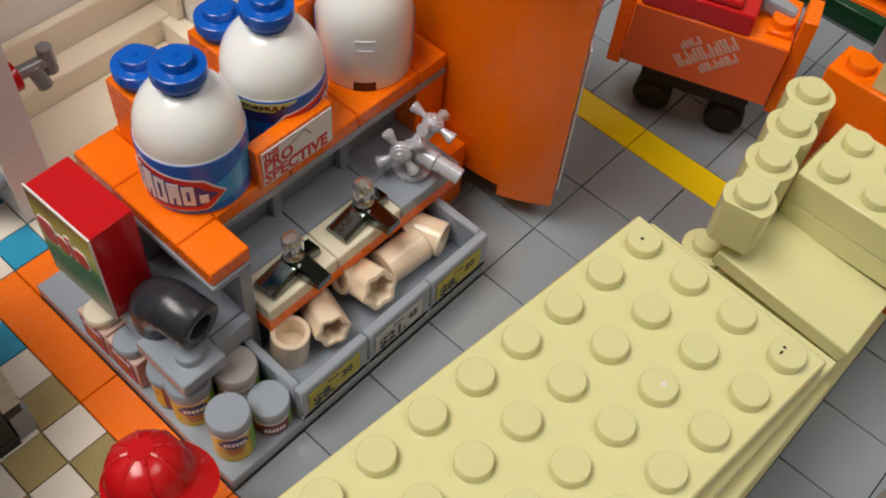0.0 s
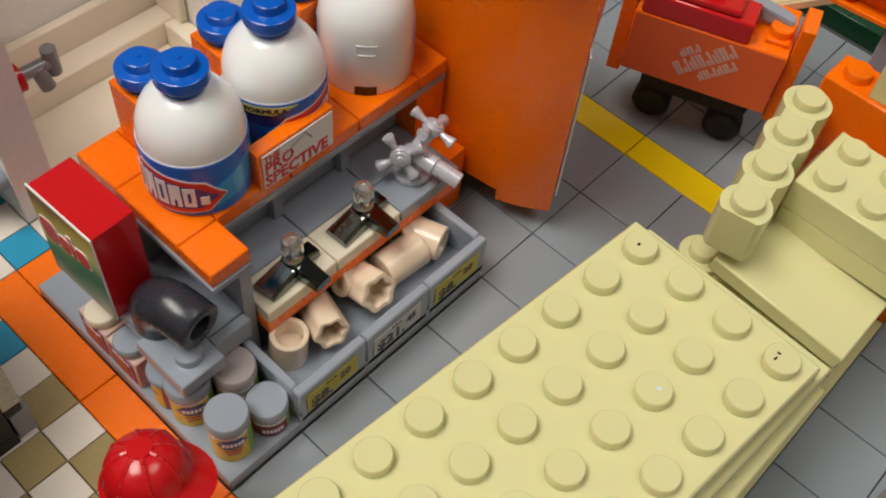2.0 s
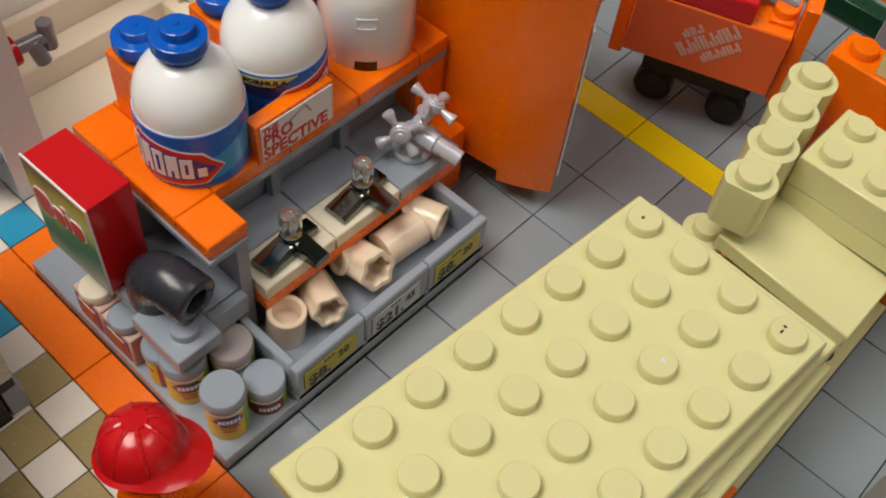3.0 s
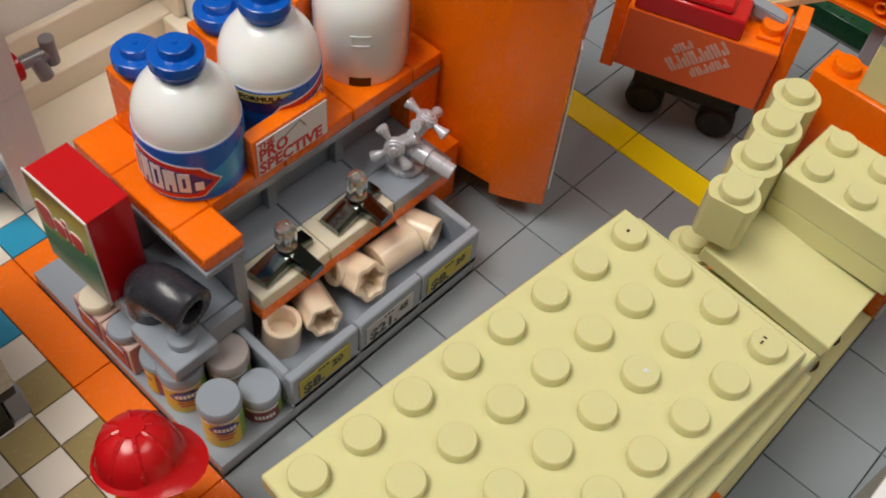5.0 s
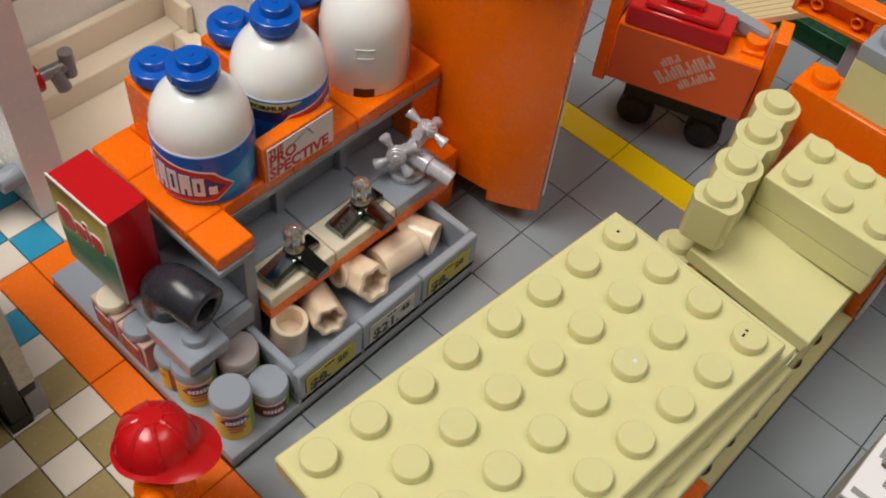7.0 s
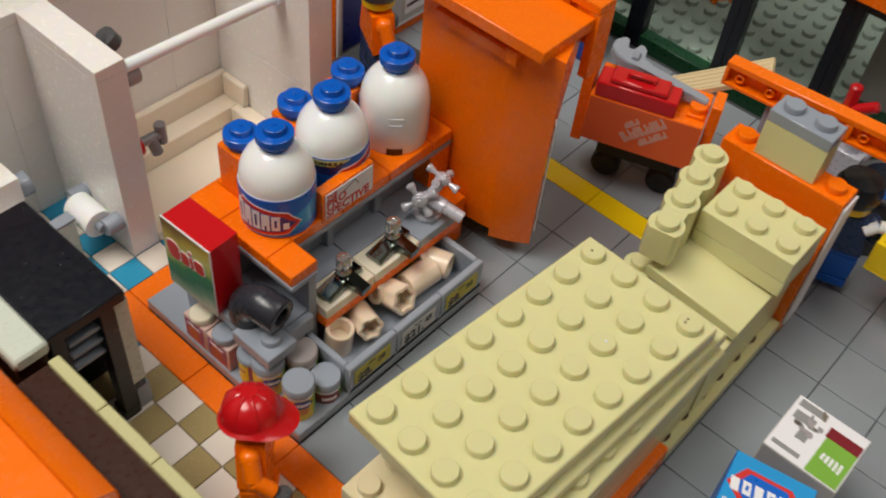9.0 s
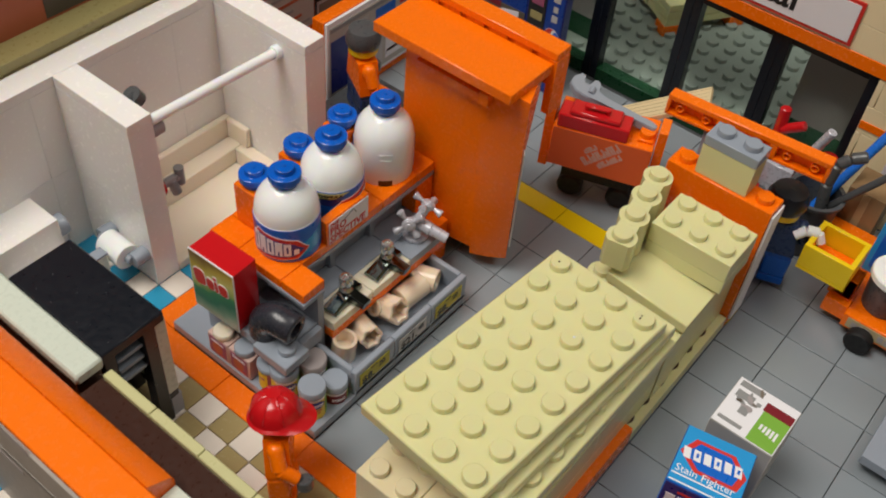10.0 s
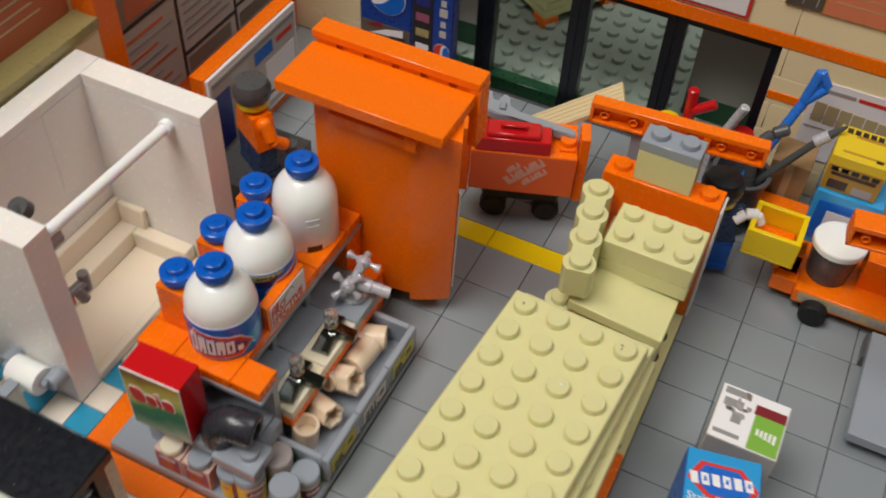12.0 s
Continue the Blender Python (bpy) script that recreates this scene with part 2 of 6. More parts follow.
def brick(bm, x0, y0, z0, nx, ny, h, top=True, skip=(), b=0.025, n=24):
    box(bm, x0 + 0.012, y0 + 0.012, z0, x0 + nx - 0.012, y0 + ny - 0.012, z0 + h - 0.004, b)
    if top:
        studs(bm, x0, y0, z0 + h - 0.004, nx, ny, skip, n)


def prism(bm, pts, y0, y1):
    """Extrude a closed outline of (x, z) from y0 to y1."""
    a = [bm.verts.new((x, y0, z)) for x, z in pts]
    c = [bm.verts.new((x, y1, z)) for x, z in pts]
    k = len(pts)
    bm.faces.new(a)
    bm.faces.new(c[::-1])
    for i in range(k):
        bm.faces.new((a[i], c[i], c[(i + 1) % k], a[(i + 1) % k]))


def plate_xy(bm, pts, z0, z1):
    """Extrude a closed outline of (x, y) from z0 to z1."""
    a = [bm.verts.new((x, y, z0)) for x, y in pts]
    c = [bm.verts.new((x, y, z1)) for x, y in pts]
    k = len(pts)
    bm.faces.new(a[::-1])
    bm.faces.new(c)
    for i in range(k):
        bm.faces.new((a[i], a[(i + 1) % k], c[(i + 1) % k], c[i]))


def part(name, bm, mat, parent=None, label="", kind="", at=None):
    """Link a bmesh, written in studs, as one mesh object."""
    bmesh.ops.recalc_face_normals(bm, faces=bm.faces)
    bmesh.ops.transform(bm, matrix=Matrix.Scale(U, 4), verts=bm.verts)
    me = bpy.data.meshes.new(name)
    bm.to_mesh(me)
    bm.free()
    me.materials.append(mat)
    me.set_sharp_from_angle(angle=radians(38))
    ob = new(name, me)
    if parent is not None:
        ob.parent = parent
    if at is not None:
        ob.matrix_basis = at
    return tagged(ob, label, kind=kind)


def shared(name, me, mat, parent, x, y, z, rz=0.0):
    """Another object on the same mesh, in studs."""
    ob = new(name, me)
    ob.parent = parent
    ob.matrix_basis = pose(x * U, y * U, z * U, 0, 0, rz)
    return ob


def thing(name, label, category, x=0, y=0, z=0, rx=0, ry=0, rz=0, group="", kind=""):
    """An empty at a thing's base, placed in studs and degrees."""
    ob = new(name)
    ob.empty_display_size = 0.005
    ob.matrix_basis = pose(x * U, y * U, z * U, rx, ry, rz)
    return tagged(ob, label, category, group, kind)


def B():
    return bmesh.new()


def boxpart(name, dims, mat, parent, label="", b=0.02):
    bm = B()
    box(bm, *dims, b)
    return part(name, bm, mat, parent, label)


def brickpart(name, x0, y0, z0, nx, ny, h, mat, parent, label="", top=True, skip=(), n=24):
    bm = B()
    brick(bm, x0, y0, z0, nx, ny, h, top, skip, n=n)
    return part(name, bm, mat, parent, label)


def text_part(name, words, size, mat, parent, m, label="", bold=0.0):
    cu = bpy.data.curves.new(name, "FONT")
    cu.offset = bold * U
    cu.body, cu.size, cu.extrude = words, size * U, 0.003 * U
    cu.resolution_u = 2
    ob = new(name, cu)
    deps = bpy.context.evaluated_depsgraph_get()
    me = bpy.data.meshes.new_from_object(ob.evaluated_get(deps))
    bpy.data.objects.remove(ob)
    me.materials.clear()
    me.materials.append(mat)
    ob = new(name, me)
    ob.parent = parent
    ob.matrix_basis = m
    return tagged(ob, label)


# ---- the room that holds the model ----
def room():
    s = 1 / U
    for name, d in (("wall_north", (-0.8, 0.8, -0.0396, 0.8, 0.84, 1.34)), ("wall_south", (-0.8, -0.84, -0.0396, 0.8, -0.8, 1.34)),
                    ("wall_east", (0.8, -0.84, -0.0396, 0.84, 0.84, 1.34)), ("wall_west", (-0.84, -0.84, -0.0396, -0.8, 0.84, 1.34)),
                    ("ceiling", (-0.84, -0.84, 1.34, 0.84, 0.84, 1.38))):
        bm = B()
        box(bm, *[v * s for v in d])
        tagged(part(name, bm, CEILING if name == "ceiling" else ROOM), "plain painted ceiling" if name == "ceiling" else "plain painted room wall", name.split("_")[0], kind="structure")
    bm = B()
    box(bm, -100, -100, -5, 100, 100, -1.2, 0.1)
    tagged(part("table_top", bm, TABLE), "brown table top under the toy shop", "table", kind="structure")


room()


# ---- floor: a base plate with tiles on it ----
def floor():
    bm = B()
    box(bm, -14, -20, -1.2, 20.5, 16, -0.4)
    base = tagged(part("floor", bm, DARK_GREY), "toy shop floor of smooth plastic tiles on a base plate", "floor", kind="structure")
    bm = B()
    box(bm, 0.012, 0.012, -0.4, 1.988, 1.988, 0, 0.018)
    square = part("tile", bm, FLOOR_GREY, base)
    me2 = square.data
    bm = B()
    box(bm, 0.012, 0.012, -0.4, 0.988, 0.988, 0, 0.018)
    first = part("tile", bm, DARK_TAN, base)
    me1 = first.data
    small = {}
    for mat in (DARK_TAN, TILE_WHITE, AZURE, ORANGE, YELLOW, FLOOR_GREY):
        me = me1.copy()
        me.materials.clear()
        me.materials.append(mat)
        small[mat.name] = me
    long_me = {}
    for mat in (ORANGE, YELLOW, FLOOR_GREY):
        bm = B()
        box(bm, 0.012, 0.012, -0.4, 0.988, 3.988, 0, 0.018)
        ob = part("tile", bm, mat, base)
        long_me[mat.name] = ob.data
        bpy.data.objects.remove(ob)
    bpy.data.objects.remove(square)
    bpy.data.objects.remove(first)
    # grey two-by-two tiles
    for y in range(-18, 8, 2):
        x = -4 if y >= -8 else -5
        while x < 20:
            if y >= -8 and x == 10:
                x = 11
                continue
            if x + 2 <= 20 and not (0 <= y < 8 and x < 4):
                shared("tile", me2, FLOOR_GREY, base, x, y, 0)
            x += 2
    for y in range(8, 16, 2):
        for x in range(5, 19, 2):
            shared("tile", me2, FLOOR_GREY, base, x, y, 0)
    # yellow line
    for y in range(-8, 8, 4):
        shared("tile", long_me[YELLOW.name], YELLOW, base, 10, y, 0)
    # orange border
    for y in range(-16, 8, 4):
        shared("tile", long_me[ORANGE.name], ORANGE, base, -5, y, 0)
    for x in range(-4, 4, 4):
        ob = shared("tile", long_me[ORANGE.name], ORANGE, base, x, 8, 0, -90)
    # chequered tiles
    for i in range(-12, 5):
        for j in range(-10, 13):
            if not (i <= -6 or j >= 8):
                continue
            if (i + j) % 2:
                me, mat = small[TILE_WHITE.name], TILE_WHITE
            elif j >= 6:
                me, mat = small[AZURE.name], AZURE
            else:
                me, mat = small[DARK_TAN.name], DARK_TAN
            shared("tile", me, mat, base, i, j, 0)
    return base


def courses(parent, along, p0, p1, q0, q1, z0, n, h=1.2, step=4.0, mat=None, odd=2.0, gap=0.01, name="brick"):
    """Rows of long bricks laid in bond, along x or y, each a part on a shared mesh."""
    kept = {}
    for i in range(n):
        p = p0 - (odd if i % 2 else 0)
        while p < p1 - 0.05:
            a, c = max(p, p0), min(p + step, p1)
            key = round(c - a, 3)
            if key not in kept:
                bm = B()
                d = (gap, 0, gap * 0.4, c - a - gap, q1 - q0, h - gap * 0.4)
                box(bm, *(d if along == "x" else (0, gap, gap * 0.4, q1 - q0, c - a - gap, h - gap * 0.4)), gap * 1.8)
                ob = part(name, bm, mat or WALL_TAN, parent)
                kept[key] = ob.data
                bpy.data.objects.remove(ob)
            x, y = (a, q0) if along == "x" else (q0, a)
            shared(name, kept[key], mat or WALL_TAN, parent, x, y, z0 + i * h)
            p += step


def shop_walls():
    # glazed wall at the far end
    w = thing("wall_east_shop", "tan brick shop wall with orange bands and dark glazed doors", "wall", 19.5, 0, -0.4, kind="structure")
    courses(w, "y", -20, -7.75, 0, 1, 0, 5, 1.31)
    courses(w, "y", 8.9, 14.6, 0, 1, 0, 5, 1.31)
    courses(w, "y", -20, 14.6, 0, 1, 7.2, 5)
    boxpart("orange_band", (-0.04, -20, 6.6, 1, 14.6, 7.2), ORANGE, w, "smooth orange plastic band")
    boxpart("orange_band", (-0.04, -20, 4.2, 0.02, -7.78, 4.55), ORANGE, w, "smooth orange plastic band", 0.01)
    for y0, y1, nm in ((-7.75, -3.55, "window_1"), (-3.55, 0.5, "window_2"), (0.5, 4.7, "window_3"), (4.7, 8.9, "window_4")):
        win = thing(nm, "dark framed shop window with clear panes", "window", 19.5, 0, -0.4, kind="structure")
        bm = B()
        box(bm, 0.2, y0, 0, 0.8, y0 + 0.4, 6.6)
        box(bm, 0.2, y1 - 0.4, 0, 0.8, y1, 6.6)
        box(bm, 0.2, y0 + 0.4, 6.2, 0.8, y1 - 0.4, 6.6)
        part("window_frame", bm, BLACK, win)
        boxpart("window_sill", (0.15, y0 + 0.4, 0, 0.85, y1 - 0.4, 0.7), GREEN, win, "dark green sill")
        ob = boxpart("pane", (0.47, y0 + 0.4, 0.7, 0.53, y1 - 0.4, 6.2), GLASS, win, "clear plastic pane", 0.01)
        ob.visible_shadow = False
    # sign over the windows
    t = thing("rental_sign", "white sign with red edge and black lettering over the windows", "sign", 19.4, -0.2, 6.95)
    boxpart("board", (0, -6.0, 0, 0.08, 2.5, 1.9), P_RED, t, "red edged board", 0.01)
    face = boxpart("sign_face", (-0.03, -5.86, 0.14, -0.003, 2.36, 1.76), P_WHITE, t, "white paper face", 0.004)
    text_part("lettering", "Rental", 1.5, P_BLACK, face, Matrix.Translation((-0.04 * U, 0.3 * U, 0.48 * U)) @ Euler((radians(90), 0, radians(-90))).to_matrix().to_4x4(), "", 0.035)
    # printed sheets on the wall beside the windows
    t = thing("fence_poster", "white printed sheet with a drawing of tan fences", "poster", 19.42, -9.4, 1.6)
    f = boxpart("sheet", (0, -7.5, 0, 0.05, 0, 3.7), P_LAV, t, "", 0.004)
    for k in range(12):
        boxpart("print_bar", (-0.02, -0.7 - 0.5 * k, 1.85 - 0.03 * k, -0.003, -0.24 - 0.5 * k, 2.75 - 0.03 * k), P_TAN, f, "tan printed fence board", 0.004)
    boxpart("print_bar", (-0.024, -6.4, 2.05, -0.021, -0.2, 2.12), P_MAUVE, f, "", 0.001)
    boxpart("print_bar", (-0.02, -7.2, 1.5, -0.006, -0.1, 1.58), P_MAUVE, f, "", 0.003)
    boxpart("print_bar", (-0.02, -1.6, 3.25, -0.003, -0.2, 3.42), P_MAUVE, f, "", 0.004)
    boxpart("print_bar", (-0.02, -3.0, 3.25, -0.003, -1.7, 3.42), P_RED, f, "", 0.004)
    t = thing("photo_poster", "long poster with dark photographs and a red printed panel", "poster", 19.42, -7.3, 8.05)
    f = boxpart("sheet", (0, -11, 0, 0.05, 0, 2.9), P_OCHRE, t, "", 0.004)
    boxpart("print_field", (-0.02, -1.35, 0.02, -0.003, -0.02, 2.88), P_PHOTO, f, "dark printed photograph", 0.004)
    boxpart("print_field", (-0.02, -5.6, 0.02, -0.003, -3.7, 2.88), P_PHOTO, f, "dark printed photograph", 0.004)
    boxpart("print_field", (-0.02, -3.65, 0.02, -0.003, -1.4, 2.88), P_POSTER, f, "red printed panel", 0.004)
    for k in range(6):
        boxpart("print_bar", (-0.03, -3.4, 0.6 + 0.34 * k, -0.021, -1.7 - 0.12 * (k % 3), 0.64 + 0.34 * k), P_TAN, f, "", 0.003)
    for k in range(7):
        bm = B()
        rod(bm, (-0.012, -0.1 - 0.17 * k, 0.2 + 0.25 * (k % 3)), (-0.012, -0.25 - 0.15 * k, 0.75 + 0.2 * (k % 4)), 0.03, 6)
        part("print_bar", bm, (P_MAUVE, P_WOODGREY, P_RUST)[k % 3], f)
        bm = B()
        rod(bm, (-0.012, -3.8 - 0.25 * k, 0.3 + 0.3 * (k % 3)), (-0.012, -3.9 - 0.25 * k, 1.0 - 0.2 * (k % 2)), 0.04, 6)
        part("print_bar", bm, (P_MAUVE, P_WOODGREY, P_RUST)[k % 3], f)
    # wall behind the bathroom display
    w = thing("wall_north_shop", "tan shop wall with an olive coping and printed boards", "wall", 0, 14.0, -0.4, kind="structure")
    courses(w, "x", -16, 6.4, 0, 1, 0, 7, 1.14)
    boxpart("coping", (-16, -0.1, 8.0, 6.4, 1.0, 8.4), OLIVE, w, "olive tan coping tiles")
    boxpart("wall_body", (-16, 1.0, 0, 19.5, 2.0, 15), WALL_TAN, w)
    boxpart("orange_band", (6.4, 0.0, 0, 7.5, 1.0, 15), ORANGE, w, "orange post")
    boxpart("orange_band", (7.5, 0.5, 0, 19.5, 1.0, 15), ORANGE, w, "orange panel")
    t = thing("wall_poster", "rust red poster with dark photographs above the coping", "poster", 0, 14.95, 8.0)
    f = boxpart("sheet", (-16, 0, 0, 6.2, 0.05, 6.5), P_RUST, t, "", 0.01)
    for x0, x1 in ((-10, -6), (-1.5, 1.6)):
        boxpart("print_field", (x0, -0.02, 0.1, x1, -0.003, 5), P_PHOTO, f, "dark printed photograph", 0.004)
    bm = B()
    for k in range(6):
        box(bm, 2.0, -0.02, 0.8 + 0.4 * k, 5.0 - 0.3 * (k % 3), -0.003, 0.87 + 0.4 * k, 0.003)
    part("print_bar", bm, P_TAN, f)
    for k, (x0, x1) in enumerate(((7.65, 10.9), (11.0, 14.6), (14.7, 18.2))):
        t = thing("text_board", ("cream", "pale grey", "pale grey")[k] + " printed notice board with lines of small print", "notice board", 0, 14.4, 0, group="notice boards on the wall")
        f = boxpart("sheet", (x0, 0, 2.2, x1, 0.08, 9.5), (P_CARD, P_PALEGREY, P_PALEGREY)[k], t, "", 0.01)
        boxpart("frame_bar", (x0 - 0.05, -0.03, 2.2, x0 + 0.06, -0.003, 9.5), P_WHITE if k == 0 else P_BLACK, f, "", 0.004)
        split = (6.2, 3.2, 3.4)[k]
        boxpart("frame_bar", (x0 + 0.06, -0.04, split, x1, -0.003, split + 0.16), P_BLACK, f, "dark dividing bar", 0.004)
        if k == 0:
            boxpart("print_field", (x0 + 0.12, -0.02, 6.4, x1 - 0.1, -0.003, 9.4), P_PHOTO, f, "dark printed photograph", 0.004)
            boxpart("print_field", (x0 + 0.5, -0.025, 6.5, x1 - 0.9, -0.021, 7.4), P_RUST, f, "", 0.001)
            rows = [2.5 + 0.44 * i for i in range(8)]
        else:
            boxpart("print_field", (x0 + 0.2, -0.02, 2.3, x1 - 0.4, -0.003, 3.0), P_PHOTO, f, "", 0.004)
            rows = [3.8 + 0.4 * i for i in range(13)]
        for i, z in enumerate(rows):
            if k and i % 6 == 5:
                continue
            boxpart("print_bar", (x0 + 0.3, -0.02, z, x1 - 0.3 - 0.5 * ((i * 7) % 3), -0.003, z + 0.15), P_RUST if k == 0 and i % 2 else P_GREY, f, "", 0.003)
    # magazine rack in front of the boards
    t = thing("magazine_rack", "orange rack with a white framed print board", "rack", 8.6, 11.5, 0)
    boxpart("rack_body", (0, 0.1, 0, 6.4, 0.75, 4.6), ORANGE, t)
    f = boxpart("print_board", (0.05, -0.05, 0.5, 6.3, 0.095, 4.55), P_WHITE, t, "white framed board", 0.02)
    boxpart("print_field", (0.2, -0.08, 0.7, 6.15, -0.052, 4.3), P_CARD, f, "", 0.006)
    for x0, x1, z0, z1, m in ((0.25, 1.3, 0.9, 3.6, P_NAVY), (0.25, 6.1, 4.05, 4.25, P_GREY), (1.5, 2.6, 3.2, 3.9, P_PALEGREY), (3.1, 4.4, 3.3, 3.9, P_BLUE), (4.7, 5.9, 3.5, 3.75, P_RED), (1.5, 3.6, 0.9, 2.9, P_PALEGREY), (3.8, 6.0, 1.0, 3.0, P_WHITE), (3.9, 5.8, 1.3, 1.45, P_RUST)):
        boxpart("print_bar", (x0, -0.1, z0, x1, -0.082, z1), m, f, "", 0.004)
    # ground outside, with a pallet and a door panel
    bm = B()
    box(bm, 20.6, -40, -0.8, 60, 40, -0.4)
    for i in range(16):
        for j in range(30):
            stud(bm, 21.5 + i, -14.5 + j, -0.4, 10)
    tagged(part("pavement", bm, PAVE), "dull grey studded base plate outside the shop", "pavement", kind="structure")
    t = thing("pallet", "stack of tan planks on an orange footed pallet outside the window", "pallet", 25.15, 3.72, -0.4, 0, 0, -32)
    for x in (0, 3.9):
        for y in (0, 3.4):
            boxpart("foot", (x, y, 0, x + 0.9, y + 0.9, 0.55), ORANGE, t, "orange pallet foot")
    for z in (0.55, 0.97, 1.39):
        for k in range(4):
            boxpart("plank", (0.05 + 0.04 * (k % 2), 0.03 + 1.06 * k, z, 4.75 - 0.06 * (k % 3), 1.06 + 1.06 * k, z + 0.4), TAN, t, "", 0.03)
    for y in (-5.9, 7.2):
        t = thing("grey_screen", "brown grey panel outside the window", "panel", 22.2, y, -0.4, group="panels outside the windows")
        boxpart("panel_body", (0, -1.6, 1.2, 0.3, 1.6, 6.6), SCREEN, t)
        boxpart("panel_foot", (0, -1.6, 0, 0.3, 1.6, 1.2), GREEN, t, "dark green foot")


# ---- bathroom display ----
def bathroom():
    b = thing("bathroom_display", "white bathroom showroom stall built of smooth plastic bricks", "display stall", 0, 0, 0)
    H = 7.2
    for d in ((-3, 9, 0, -2, 12.8, H), (4, 8, 0, 5, 12.8, H), (-16, 12.8, 0, 5, 13.8, H)):
        x0, y0, z0, x1, y1, z1 = d
        if x1 - x0 > 2:
            courses(b, "x", x0, x1, y0, y1, 0, 2, 3.6, 6.0, WALL_WHITE, 0.0, 0.003, "panel")
        else:
            courses(b, "y", y0, y1, x0, x1, 0, 2, 3.6, 6.0, WALL_WHITE, 0.0, 0.003, "panel")
        boxpart("top_tile", (x0, y0, H, x1, y1, H + 0.4), WALL_WHITE, b, "smooth white top tiles")
    # tub: sunken floor, flat rim and a raised lip along the back
    t = thing("bathtub", "bathtub with warm bounce light in its colour, a flat rim and a raised back lip", "bathtub", 0, 0, 0.01)
    boxpart("tub_floor", (-1.99, 9.3, 0, 3.4, 11.7, 0.25), TUB_BOUNCE_TINT, t, "", 0.03)
    boxpart("back_rim", (-1.99, 11.7, 0, 3.98, 12.48, 1.0), TUB_BOUNCE_TINT, t, "", 0.04)
    boxpart("back_lip", (-1.99, 12.48, 0, 3.98, 12.78, 1.95), TUB_BOUNCE_TINT, t, "", 0.05)
    boxpart("side_lip", (3.72, 11.3, 1.0, 3.98, 12.48, 1.95), TUB_BOUNCE_TINT, t, "", 0.05)
    boxpart("side_rim", (3.4, 9.3, 0, 3.98, 11.7, 1.0), TUB_BOUNCE_TINT, t, "", 0.04)
    boxpart("front_sill", (-1.99, 8.95, 0, 3.98, 9.3, 0.4), TUB_BOUNCE_TINT, t, "", 0.04)
    bm = B()
    rod(bm, (-2, 9.15, 7.2), (4, 9.38, 6.75), 0.19, 20)
    part("curtain_rail", bm, WHITE, b, "round white curtain rail")
    bm = B()
    rod(bm, (3.72, 9.37, 6.77), (4, 9.38, 6.75), 0.27, 20)
    part("rail_end", bm, WHITE, b)
    bm = B()
    rod(bm, (-2.0, 9.35, 6.75), (-1.55, 9.35, 6.75), 0.38, 20)
    part("rail_socket", bm, P_MAUVE, b, "grey round rail socket")
    bm = B()
    rod(bm, (-2.0, 9.6, 3.8), (-1.72, 9.6, 3.8), 0.36, 20)
    part("tap_rose", bm, RED, b, "round red tap rose")
    bm = B()
    rod(bm, (-1.72, 9.6, 3.8), (-0.85, 9.6, 3.75), 0.17)
    rod(bm, (-0.9, 9.6, 3.4), (-0.9, 9.6, 4.15), 0.19)
    rod(bm, (-1.3, 9.6, 3.8), (-1.2, 9.45, 3.2), 0.19)
    part("bath_tap", bm, DARK_SILVER, b, "grey bath tap")
    bm = B()
    rod(bm, (-2.0, 10.3, 7.3), (-1.55, 10.5, 7.25), 0.17)
    rod(bm, (-1.68, 10.45, 7.4), (-1.45, 10.45, 7.02), 0.32)
    part("shower_head", bm, DARK_GREY, b, "dark grey shower head")
    # roll holder on the divider
    h = thing("toilet_roll_holder", "grey holder with a white paper roll on the divider wall", "roll holder", -3, 9.6, 1.2)
    bm = B()
    rod(bm, (0, -0.2, 0.3), (-0.6, -0.2, 0.3), 0.3)
    rod(bm, (-0.6, -0.2, 0.3), (-0.6, 1.6, 0.3), 0.18)
    rod(bm, (0, 1.6, 0.3), (-0.6, 1.6, 0.3), 0.3)
    part("bracket", bm, GREY, h)
    bm = B()
    rod(bm, (-0.6, 0.05, 0.3), (-0.6, 1.25, 0.3), 0.5, 24)
    part("paper_roll", bm, WHITE, h, "white paper roll")
    t = thing("waste_bin", "pale grey slim bin by the divider wall", "bin", -4.95, 9.95, 0.004)
    boxpart("bin_body", (0, 0, 0, 0.75, 0.4, 1.9), PALE, t, "", 0.04)
    boxpart("bin_lid", (-0.02, -0.02, 1.9, 0.77, 0.42, 2.0), GREY, t, "light grey lid", 0.02)
    # toilet tank in the next stall
    t = thing("toilet", "white toilet tank with a grey flush knob", "toilet", -6.5, 11, 0)
    bm = B()
    box(bm, -1.5, 0.2, 0, 1.5, 1.8, 3.4)
    box(bm, -1.5, -1.8, 0, 1.5, 0.2, 2.0)
    part("tank", bm, WALL_WHITE, t)
    bm = B()
    rod(bm, (1.5, 0.6, 2.7), (1.9, 0.6, 2.7), 0.4)
    part("flush_knob", bm, GREY, t, "grey round knob")


# ---- plumbing shelf ----
SX, SR, SF, SB, ST = -2.38, 5.45, 2.95, 6.3, 4.4   # left, right, front, back and top of the shelf
MX, MY, MZ = -1.4, 1.57, 2.4                        # left, front and top of the middle shelf


